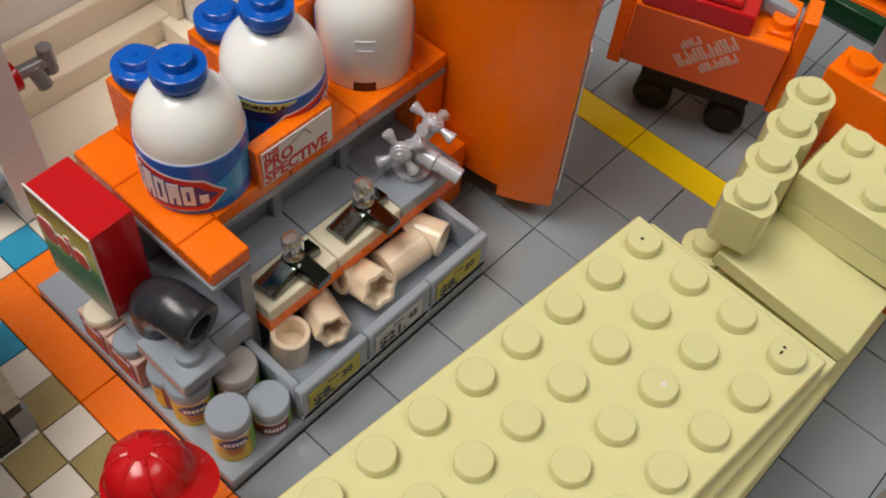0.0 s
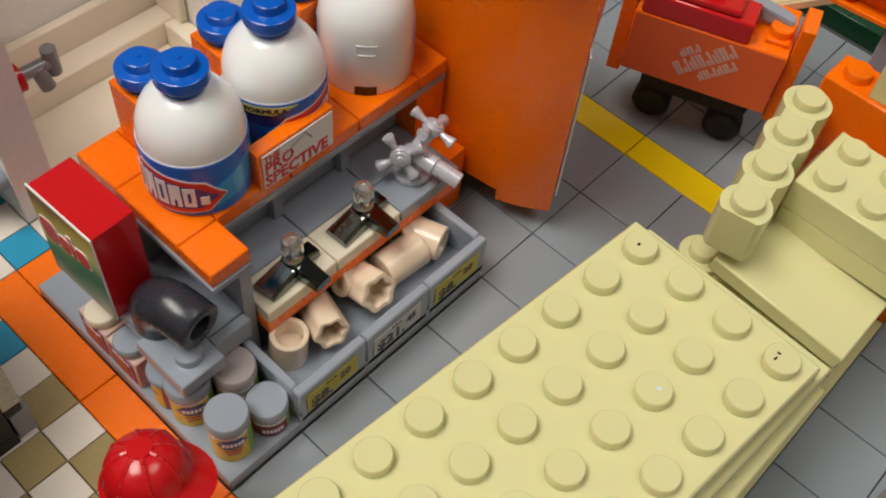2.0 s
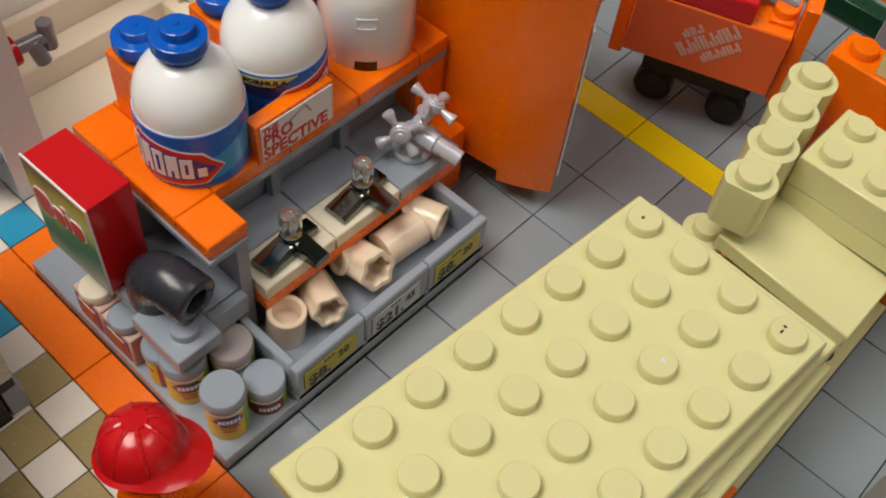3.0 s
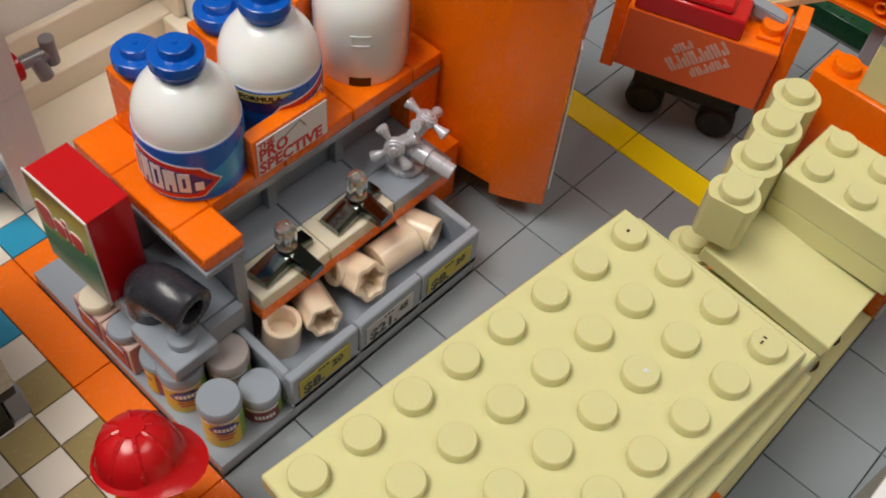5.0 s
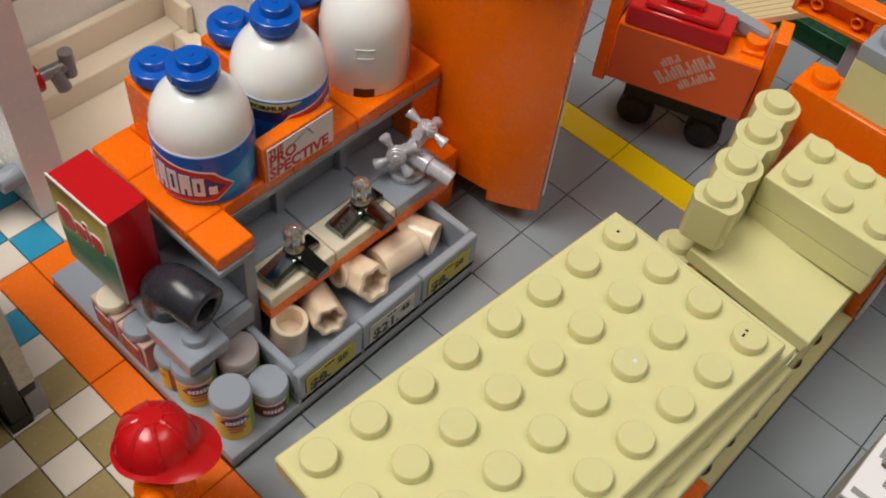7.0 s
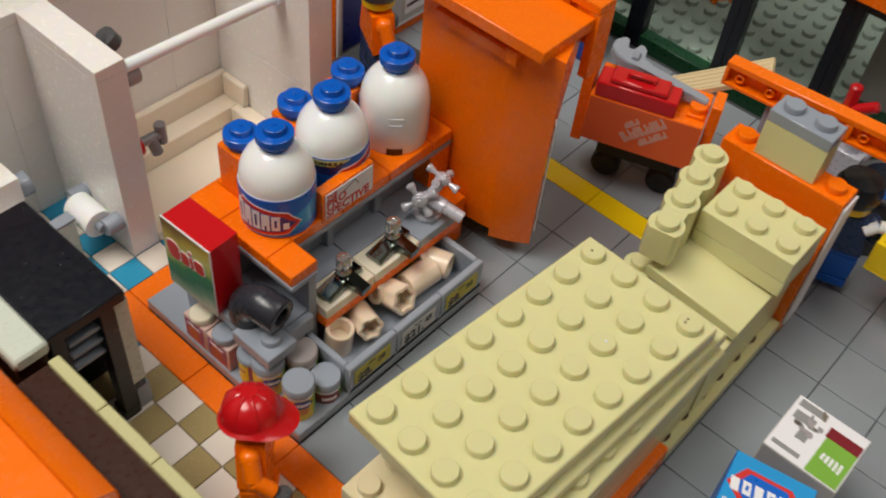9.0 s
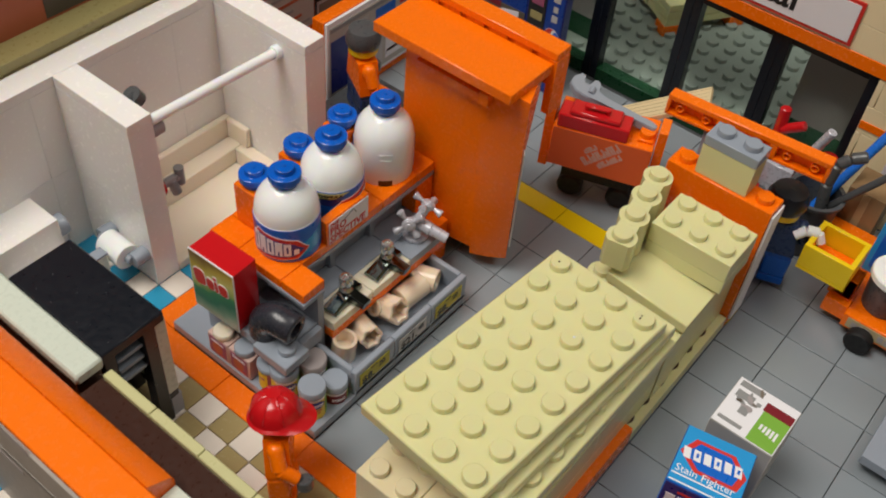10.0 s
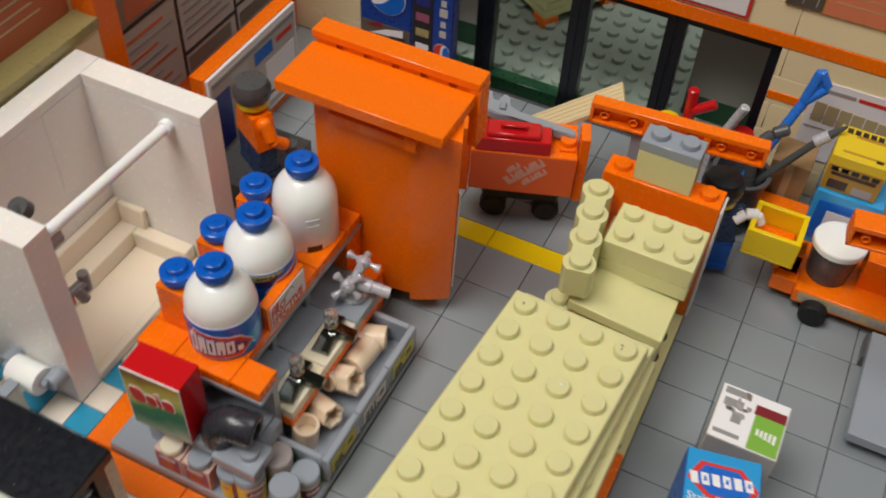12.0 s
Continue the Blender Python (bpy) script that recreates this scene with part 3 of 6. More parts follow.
def plumbing_shelf():
    s = thing("display_shelf", "light grey shop shelf with an orange top and a low tray", "shelf", 0, 0, 0)
    boxpart("base_plate", (-3.98, 0.02, 0, 4, 6.98, 0.4), GREY, s, "grey base plate")
    # side panel: a moulded frame with a window-like opening
    for d in ((SX + 0.66, 1.95, 0.4, SX + 0.95, 2.2, 4.0), (SX + 0.7, 2.2, 0.4, SX + 0.95, SB, 4.0), (SX, 4.4, 0.4, SX + 0.7, SB, 4.0)):
        boxpart("side_panel", d, GREY, s, "", 0.012)
    boxpart("side_panel", (-2.66, 1.75, 1.75, SX + 0.66, 2.0, 2.38), GREY, s, "", 0.03)
    boxpart("back_panel", (SX + 0.95, 3.62, 0.4, 4.5, SB, 3.8), GREY, s)
    for x in (-1.35, 0.5, 2.55):
        boxpart("back_rib", (x - 0.14, 3.37, MZ, x + 0.14, 3.62, 3.8), GREY, s)
    boxpart("end_post", (4.5, 2.99, 0, SR, SB, 4.0), ORANGE, s, "orange end post")
    boxpart("end_foot", (4.52, 2.1, 0, SR - 0.01, 2.98, 2.0), ORANGE, s, "orange end foot")
    # top: smooth tiles on a grey plate
    boxpart("top_plate", (SX + 0.95, SF - 0.01, 3.8, SR - 0.02, SB, 3.995), GREY, s, "grey plate edge")
    boxpart("top_plate", (SX - 0.03, 1.88, 3.82, SX + 0.95, SB, 3.995), GREY, s, "grey plate edge")
    for y0, y1 in ((1.92, 2.95), (2.95, 4.95), (4.95, SB)):
        boxpart("tile", (SX + 0.008, y0 + 0.008, 4.0, SX + 0.992, y1 - 0.008, ST), ORANGE, s, "", 0.03)
    for x0, x1 in ((SX + 1, 0.6), (0.6, 2.6), (2.6, 4.5), (4.5, SR)):
        boxpart("tile", (x0 + 0.008, SF + 0.008, 4.0, x1 - 0.008, SB, ST), ORANGE, s, "", 0.03)
    for x in (-0.9, 1.12, 3.25):
        boxpart("upright_brick", (x - 0.5, 5.0, ST, x + 0.5, 6.0, 6.05), ORANGE, s, "", 0.03)
    # middle shelf
    boxpart("lip", (MX, MY + 0.03, 1.6, MX + 6, 3.62, 2.0), ORANGE, s, "orange shelf edge")
    for k, mat in enumerate((CREAM, CREAM, GREY)):
        x0 = MX + 2 * k
        boxpart("shelf_tile", (x0 + 0.01, MY, 2.0, x0 + 1.99, MY + 1.0, MZ), mat, s, "", 0.03)
        boxpart("shelf_tile", (x0 + 0.01, MY + 1.01, 2.0, x0 + 1.99, 3.62, MZ), GREY, s, "", 0.03)
    # tray
    bm = B()
    box(bm, -2, 0, 0.4, 4, 1.95, 0.6)
    part("tray_floor", bm, GREY, s)
    boxpart("tray_end", (-2, 0.25, 0.6, -1.78, 1.95, 1.6), GREY, s, "", 0.04)
    boxpart("tray_end", (3.78, 0.25, 0.6, 4, 1.95, 1.6), GREY, s, "", 0.04)
    for k in range(3):
        x0 = -2 + 2 * k
        boxpart("tray_front", (x0 + 0.008, 0, 0.4, x0 + 1.992, 0.25, 1.6), GREY, s, "", 0.04)
    for i, mat in enumerate((P_TAG_SHADED, P_PALEGREY, P_TAG_SHADED)):
        x = -1.8 + 2 * i
        tag = boxpart("price_tag", (x, -0.03, 0.7, x + 1.5, -0.004, 1.34), mat, s, "printed price tag", 0.004)
        words = ("$8.20", "$21.45", "$8.20")[i]
        text_part("price_print", words[:-2], 0.5, P_BLACK, tag, pose((x + 0.1) * U, -0.033 * U, 0.76 * U, 90, 0, 0), "", 0.018)
        text_part("price_print", words[-2:], 0.32, P_BLACK, tag, pose((x + (0.95 if i != 1 else 1.02)) * U, -0.033 * U, 0.98 * U, 90, 0, 0), "", 0.012)
        for k in range(3):
            boxpart("print_bar", (x + 0.55 + 0.11 * k, -0.036, 1.24, x + 0.63 + 0.11 * k, -0.028, 1.31), P_BLACK, tag, "", 0.002)
    return s


floor()
shop_walls()
bathroom()
plumbing_shelf()


# ---- bottles ----
def bottle():
    t = thing("bleach_bottle", "white round plastic bottle with a blue cap and printed label", "bottle", group="bottles on the shelf top")
    bm = B()
    lathe(bm, ((1.04, 0), (1.06, 0.03), (1.06, 1.5), (1.05, 1.7), (1.02, 1.87), (0.96, 2.05), (0.87, 2.22), (0.75, 2.38), (0.6, 2.52), (0.44, 2.62)), n=56)
    part("body", bm, WHITE, t)
    bm = B()
    lathe(bm, ((0.4, 2.56), (0.42, 2.66), (0.495, 2.81), (0.525, 2.82), (0.535, 2.835), (0.535, 2.86), (0.535, 3.04), (0.53, 3.065), (0.51, 3.08), (0.48, 3.085), (0.34, 3.085), (0.318, 3.09), (0.312, 3.11), (0.312, 3.25), (0.308, 3.275), (0.29, 3.29), (0.26, 3.295), (0.07, 3.295), (0.05, 3.325), (0.02, 3.33)), n=36)
    part("cap", bm, BLUE, t, "blue screw cap")
    return t


def curved(bm, r, a0, a1, z0, z1, n=24, thick=0.012, wave=None):
    """A label bent round a cylinder of radius r, between two angles in degrees."""
    rows = []
    for i in range(n + 1):
        f = i / n
        a = radians(a0 + (a1 - a0) * f)
        lo, hi = (z0, z1) if wave is None else wave(f)
        rows.append([bm.verts.new((q * math.cos(a), q * math.sin(a), z)) for q in (r, r + thick) for z in (lo, hi)])
    for p, q in zip(rows, rows[1:]):
        for i, j in ((0, 1), (1, 3), (3, 2), (2, 0)):
            f = bm.faces.new((p[i], q[i], q[j], p[j]))
            f.smooth = True
    bm.faces.new([rows[0][k] for k in (0, 1, 3, 2)])
    bm.faces.new([rows[-1][k] for k in (2, 3, 1, 0)])


def bent_text(name, words, size, r, mid, z, mat, parent, squeeze=1.0, bold=0.0):
    """Lettering wrapped round a cylinder of radius r, centred on an angle in degrees."""
    ob = text_part(name, words, size, mat, parent, Matrix.Identity(4), "", bold)
    vs = ob.data.vertices
    half = 0.5 * (max(v.co.x for v in vs) + min(v.co.x for v in vs))
    for v in vs:
        a = radians(mid) + (v.co.x - half) * squeeze / (r * U)
        q = r * U + v.co.z
        v.co = (q * math.cos(a), q * math.sin(a), z * U + v.co.y)
    return ob


def hexagon(f, lo, hi, mid, cut=0.18):
    """Lower and upper edge of a badge with slanted ends, at the fraction f of its length."""
    k = min(1.0, min(f, 1 - f) / cut)
    return mid + (lo - mid) * k - 0.01, mid + (hi - mid) * k + 0.01


def bottle_label(t, mid, half, badge, band, rise):
    """Wrapped paper label: blue ground, a red edged badge with a row of white bars."""
    a0, a1 = mid - half, mid + half
    low = lambda f: 0.08 + 0.28 * rise + (0.14 + 0.36 * rise) * f
    high = lambda f: 1.38 - 0.36 * rise - (0.42 - 0.82 * rise) * f
    bm = B()
    curved(bm, 1.065, a0 - 2, a1 + 2, 0.04, 1.5, 44)
    part("label_rim", bm, P_WHITE, t, "white label edge")
    bm = B()
    curved(bm, 1.079, a0, a1, 0.06, 1.465, 44)
    lab = part("label", bm, P_BLUE, t, "blue wrap label with a red badge")
    if badge is None:
        return
    bm = B()
    curved(bm, 1.092, badge - 5, a1 - 1, 0, 1, 30, 0.006, lambda f: (0.08 + 0.5 * f, 0.4 + 1.0 * f ** 0.8))
    part("sky_wave", bm, P_SKY, lab)
    bm = B()
    curved(bm, 1.092, a0 + 1, badge - 10, 0, 1, 20, 0.006, lambda f: (1.0 - 0.2 * f, 1.44 - 0.45 * f))
    part("violet_wave", bm, P_NAVY, lab)
    bm = B()
    curved(bm, 1.099, badge - 70, badge + 46, 0, 1, 34, 0.006, lambda f: hexagon(f, low(f), high(f), 0.58 + 0.1 * rise))
    part("badge_edge", bm, P_WHITE, lab)
    bm = B()
    curved(bm, 1.106, badge - 68, badge + 44, 0, 1, 34, 0.006, lambda f: hexagon(f, low(f) + 0.03, high(f) - 0.04, 0.58 + 0.1 * rise))
    part("badge", bm, P_RED, lab, "red printed badge")
    bm = B()
    curved(bm, 1.113, badge - 62, badge + 36, 0, 1, 34, 0.006, lambda f: hexagon(f, low(f) + 0.14, high(f) - 0.17, 0.6 + 0.1 * rise))
    part("badge_field", bm, P_NAVY, lab)
    for k in range(5):
        a = badge - 58 + 14.6 * k
        lo, hi = low(0.1 + 0.13 * k) + 0.2, high(0.1 + 0.13 * k) - 0.21
        bm = B()
        curved(bm, 1.121, a, a + 12.4, lo, hi, 6, 0.006)
        part("print_bar", bm, P_WHITE, lab)
        if k % 2 == 0:
            bm = B()
            curved(bm, 1.128, a + 4.6, a + 7.8, lo + 0.13, hi - 0.13, 3, 0.004)
            part("print_gap", bm, P_NAVY, lab)
        else:
            bm = B()
            curved(bm, 1.128, a + 4.8, a + 7.6, lo - 0.004, lo + 0.2, 3, 0.004)
            part("print_gap", bm, P_NAVY, lab)
    bm = B()
    curved(bm, 1.121, badge + 17, badge + 26, low(0.78) + 0.22, low(0.78) + 0.46, 4, 0.006)
    part("print_bar", bm, P_WHITE, lab)
    if band:
        bm = B()
        curved(bm, 1.122, a0 + 2, 254, 1.24, 1.455, 40, 0.008, lambda f: (1.24 + 0.19 * max(0.0, f - 0.75) / 0.25, 1.455))
        g = part("label_band", bm, P_PALE, lab, "pale yellow printed band")
        bent_text("lettering", "FORMULA", 0.16, 1.131, 220, 1.285, P_BLACK, g, 1.25, 0.008)
        bm = B()
        curved(bm, 1.122, a0 + 2, 238, 1.21, 1.24, 40, 0.009)
        part("print_bar", bm, P_BLACK, lab)


def bottles():
    for k, (x, y, mid) in enumerate(((-0.9, 4.05, 235), (1.35, 4.2, 250), (3.95, 4.15, 48))):
        t = bottle()
        t.matrix_basis = pose(x * U, y * U, ST * U, 0, 0, 0)
        bottle_label(t, mid, (100, 100, 92)[k], (218, 289, None)[k], k == 1, k == 1)
        if k == 2:
            # the notch's dark inside is painted as a patch on the body
            bm = B()
            curved(bm, 1.052, 212, 239, -0.01, 0.26, 6, 0.012)
            part("base_notch", bm, BROWN, t, "brown patch with the foot notch's shade in its colour")
            for a, c, e, g in ((213, 238, 1.16, 1.2), (213, 238, 1.42, 1.46), (213, 215, 1.18, 1.44), (236, 238, 1.18, 1.44)):
                bm = B()
                curved(bm, 1.055, a, c, e, g, 4, 0.022)
                part("mould_mark", bm, WHITE, t)
            bm = B()
            curved(bm, 1.055, 225.5, 226.7, 0.26, 1.0, 2, 0.01)
            part("mould_mark", bm, WHITE, t)
    for x in (-0.9, 1.12, 3.25):
        t = thing("bottle_cap", "small round blue cap on an orange brick", "cap", x, 5.5, 6.05, group="small caps behind the bottles")
        bm = B()
        lathe(bm, ((0.4, 0), (0.42, 0.08), (0.475, 0.19), (0.505, 0.2), (0.515, 0.215), (0.515, 0.24), (0.515, 0.42), (0.51, 0.445), (0.49, 0.46), (0.46, 0.465), (0.34, 0.465), (0.318, 0.47), (0.312, 0.49), (0.312, 0.63), (0.308, 0.655), (0.29, 0.67), (0.26, 0.675), (0.07, 0.675), (0.05, 0.705), (0.02, 0.71)), n=32)
        part("cap_body", bm, BLUE, t)


bottles()


# ---- detergent box, elbow pipe and the small ledge ----
def detergent_box():
    t = thing("detergent_box", "red detergent carton with a green and yellow printed front", "box", -3.68, 3.65, 2.4, 0, 0, 2)
    boxpart("carton", (0, 0, 0, 1.0, 1.97, 2.72), RED, t)
    boxpart("white_edge", (-0.045, -0.03, -0.02, -0.004, 1.99, 2.74), P_WHITE, t, "white card edge", 0.004)
    f = boxpart("front_print", (-0.06, 0.0, 0.02, -0.046, 1.95, 2.7), BURST, t, "green and yellow printed front", 0.004)
    m = Matrix.Translation((0, 0.98 * U, 1.75 * U)) @ Matrix.Rotation(radians(-7), 4, "X") @ Matrix.Translation((0, -0.98 * U, -1.75 * U))
    for y, z, w, h in ((1.54, 1.76, 0.25, 0.34), (1.07, 1.66, 0.16, 0.23), (0.79, 1.66, 0.06, 0.23), (0.79, 2.02, 0.06, 0.06), (0.48, 1.66, 0.19, 0.23)):
        for k, (grow, mat, x0, x1) in enumerate(((0.04, P_WHITE, -0.075, -0.058), (0.0, P_RED, -0.088, -0.074))):
            bm = B()
            ring = []
            for i in range(28):
                a = 2 * math.pi * i / 28
                ca, sa = math.cos(a), math.sin(a)
                ring.append((y + (w + grow) * math.copysign(abs(ca) ** 0.6, ca), z + (h + grow) * math.copysign(abs(sa) ** 0.6, sa)))
            va = [bm.verts.new((x0, q, z1)) for q, z1 in ring]
            vb = [bm.verts.new((x1, q, z1)) for q, z1 in ring]
            bm.faces.new(va)
            bm.faces.new(vb[::-1])
            for i in range(28):
                bm.faces.new((va[i], va[(i + 1) % 28], vb[(i + 1) % 28], vb[i]))
            part("print_blob", bm, mat, f, at=m)


def elbow_pipe():
    t = thing("elbow_pipe", "glossy charcoal plastic pipe elbow on a grey ledge", "pipe", -3.08, 3.06, 2.4, 0, 0, 9)
    R, r, n, m = 0.62, 0.54, 14, 28
    bm = B()
    rings = []
    path = [(Vector((0, 0, 0.3 * i / 4 + 0.02)), Vector((0, 0, 1))) for i in range(5)]
    for i in range(1, n + 1):
        a = math.pi / 2 * i / n
        path.append((Vector((0, -R * (1 - math.cos(a)), 0.32 + R * math.sin(a))), Vector((0, -math.sin(a), math.cos(a)))))
    path.append((path[-1][0] + Vector((0, -0.62, -0.06)), Vector((0, -1, -0.08)).normalized()))
    side = Vector((1, 0, 0))
    for p, d in path:
        up = d.cross(side).normalized()
        rings.append([bm.verts.new(p + r * (math.cos(2 * math.pi * k / m) * side + math.sin(2 * math.pi * k / m) * up)) for k in range(m)])
    p, d = path[-1]
    up = d.cross(side).normalized()
    for rr, back in ((0.52, -0.03), (0.49, -0.05), (0.32, -0.05), (0.29, -0.02), (0.28, 0.6)):
        rings.append([bm.verts.new(p - d * back + rr * (math.cos(2 * math.pi * k / m) * side + math.sin(2 * math.pi * k / m) * up)) for k in range(m)])
    for a, c in zip(rings, rings[1:]):
        for k in range(m):
            f = bm.faces.new((a[k], a[(k + 1) % m], c[(k + 1) % m], c[k]))
            f.smooth = True
    bm.faces.new(rings[0][::-1])
    bm.faces.new(rings[-1])
    part("pipe_body", bm, PIPE_GREY, t)


def ledge():
    t = thing("shelf_ledge", "light grey plate ledge with one stud beside the shelf", "ledge", 0, 0, 0)
    boxpart("plate", (-3.78, 1.42, 2.0, -2.68, 2.95, 2.4), GREY, t, "", 0.03)
    boxpart("plate", (-3.56, 2.95, 2.0, -2.68, 5.9, 2.4), GREY, t, "", 0.03)
    boxpart("plate", (-2.67, 2.01, 2.0, SX + 0.69, 4.39, 2.42), GREY, t, "", 0.03)
    bm = B()
    stud(bm, -3.2, 1.93, 2.4)
    part("stud", bm, GREY, t)
    boxpart("support", (-3.2, 2.6, 0.4, SX - 0.02, 5.9, 2.0), GREY, t)


def can(x, y, label, h, tint, badge, r=0.49):
    t = thing("wipes_can", label, "can", x, y, 0.4, group="cans at the foot of the shelf")
    bm = B()
    lathe(bm, ((r - 0.05, 0), (r - 0.03, 0.02), (r - 0.03, h - 0.3)), n=32)
    part("can_body", bm, tint, t)
    bm = B()
    lathe(bm, ((r - 0.03, h - 0.32), (r, h - 0.3), (r, h - 0.04), (r - 0.03, h)), n=32)
    part("lid", bm, P_MAUVE if tint is P_MAUVE else GREY, t, "smooth dark lid" if tint is P_MAUVE else "smooth grey lid")
    bm = B()
    curved(bm, r - 0.024, 185, 290, h - 0.42, h - 0.34, 14, 0.008)
    part("label_band", bm, P_WHITE, t)
    bm = B()
    curved(bm, r - 0.024, 195, 285, 0, 1, 14, 0.008, lambda f: hexagon(f, h - 0.82, h - 0.48, h - 0.66, 0.25))
    bd = part("badge", bm, badge, t)
    for k in range(6):
        bm = B()
        curved(bm, r - 0.012, 212 + 10.4 * k, 220 + 10.4 * k, h - 0.72, h - 0.59, 3, 0.006)
        part("print_bar", bm, P_WHITE, bd)
    for k in range(2):
        bm = B()
        curved(bm, r - 0.024, 215 + 6 * k, 268 - 8 * k, h - 0.96 - 0.13 * k, h - 0.9 - 0.13 * k, 8, 0.008)
        part("print_bar", bm, P_RUST, t)
    bm = B()
    curved(bm, r - 0.024, 290, 330, 0.05, h - 0.34, 6, 0.008)
    part("side_stripe", bm, P_LIME, t)


def cans_and_boxes():
    can(-3.35, 0.68, "yellow labelled can with a smooth grey lid", 1.45, P_YELLOW, P_NAVY, 0.47)
    can(-2.41, 0.57, "dark red labelled can with a smooth grey lid", 0.9, P_DARKRED, P_DARKRED, 0.46)
    can(-3.4, 1.92, "yellow labelled can under the ledge", 1.35, P_YELLOW, P_NAVY)
    can(-2.5, 1.5, "dark labelled can half hidden behind the others", 1.3, P_MAUVE, P_MAUVE)
    for k, y in enumerate((3.06, 4.1)):
        t = thing("small_carton", ("small pinkish carton with a plum print and grey cap", "small pinkish carton with a plum print and cream cap")[k], "box", -3.93, y, 0.4, group="small cartons on the base")
        boxpart("carton", (0, 0, 0, 0.62, 1.0, 1.02), P_PINK, t, "", 0.03)
        f = boxpart("front_print", (-0.025, 0.1, 0.14, -0.004, 0.9, 0.94), P_PLUM, t, "purple printed front", 0.004)
        bm = B()
        rod(bm, (-0.036, 0.52, 0.5), (-0.024, 0.52, 0.5), 0.26, 20, 0.002)
        part("print_spot", bm, P_RUST, f)
        boxpart("print_bar", (-0.034, 0.2, 0.76, -0.024, 0.8, 0.84), P_LAV, f, "", 0.003)
        boxpart("print_bar", (-0.034, 0.2, 0.2, -0.024, 0.6, 0.25), P_RED, f, "", 0.003)
        bm = B()
        lathe(bm, ((0.36, 1.02), (0.38, 1.05), (0.38, 1.24), (0.35, 1.28)), 0.3, 0.47, 0, 28)
        part("cap", bm, GREY if k == 0 else CREAM, t, "round flat cap")
    t = thing("small_tin", "small tin with an orange and purple label and grey lid", "tin", -3.46, 2.5, 0.4)
    bm = B()
    lathe(bm, ((0.41, 0), (0.43, 0.02), (0.43, 1.0)), n=32)
    part("tin_body", bm, P_PLUM, t)
    bm = B()
    lathe(bm, ((0.43, 0.98), (0.47, 1.0), (0.47, 1.12), (0.44, 1.16)), n=32)
    part("lid", bm, GREY, t, "smooth grey lid")
    bm = B()
    curved(bm, 0.432, 150, 208, 0.08, 0.9, 10, 0.008)
    lab = part("label", bm, P_YELLOW, t, "orange yellow label")
    bm = B()
    curved(bm, 0.441, 165, 195, 0.6, 0.68, 6, 0.006)
    part("print_bar", bm, P_PLUM, lab)


# ---- taps and pipe fittings ----
def tap(x, y):
    t = thing("chrome_tap", "shiny chrome mixer tap on a cream tile", "tap", x, y, MZ, group="chrome taps on the shelf")
    def arm(p, q, w0, w1, top0, top1, low):
        """A flat arm from p to q: it narrows and falls from the hub to a square cut end."""
        bm = B()
        p, q = Vector(p), Vector(q)
        d = (q - p).normalized()
        n = Vector((-d.y, d.x))
        ends = []
        for c, w, top in ((p, w0, top0), (p.lerp(q, 0.45), (w0 + w1) / 2, top0 * 0.62 + top1 * 0.38), (q, w1, top1)):
            ends.append([bm.verts.new((c.x + n.x * k * w, c.y + n.y * k * w, z)) for k, z in ((-1.03, low), (-1, top - 0.09), (-0.93, top - 0.03), (-0.8, top), (0.8, top), (0.93, top - 0.03), (1, top - 0.09), (1.03, low))])
        for a, b in zip(ends, ends[1:]):
            for i in range(8):
                bm.faces.new((a[i], a[(i + 1) % 8], b[(i + 1) % 8], b[i]))
        bm.faces.new(ends[0][::-1])
        bm.faces.new(ends[-1])
        bmesh.ops.recalc_face_normals(bm, faces=bm.faces)
        return bm

    part("wing", arm((0.12, 0.18), (-0.95, 0.12), 0.24, 0.3, 0.42, 0.2, 0.06), CHROME, t)
    part("wing", arm((-0.05, 0.22), (0.62, 0.26), 0.2, 0.2, 0.4, 0.22, 0.06), CHROME, t)
    part("spout", arm((0.0, 0.38), (0.1, -0.66), 0.24, 0.21, 0.46, 0.3, 0.1), CHROME, t)
    bm = B()
    lathe(bm, ((0.24, 0.44), (0.17, 0.52), (0.14, 0.6)), n=20, y=0.22)
    n = 24
    rings = []
    for z, s in ((0.59, 0.75), (0.64, 1.0), (0.98, 1.0), (1.04, 0.85), (1.05, 0.5), (1.02, 0.45)):
        rings.append([bm.verts.new(((0.22 + 0.026 * (i % 2)) * s * math.cos(2 * math.pi * i / n), 0.22 + (0.22 + 0.026 * (i % 2)) * s * math.sin(2 * math.pi * i / n), z)) for i in range(n)])
    for a, c in zip(rings, rings[1:]):
        for i in range(n):
            bm.faces.new((a[i], a[(i + 1) % n], c[(i + 1) % n], c[i]))
    bm.faces.new(rings[-1])
    part("tap_knob", bm, BRIGHT_CHROME, t, "ribbed bright knob")


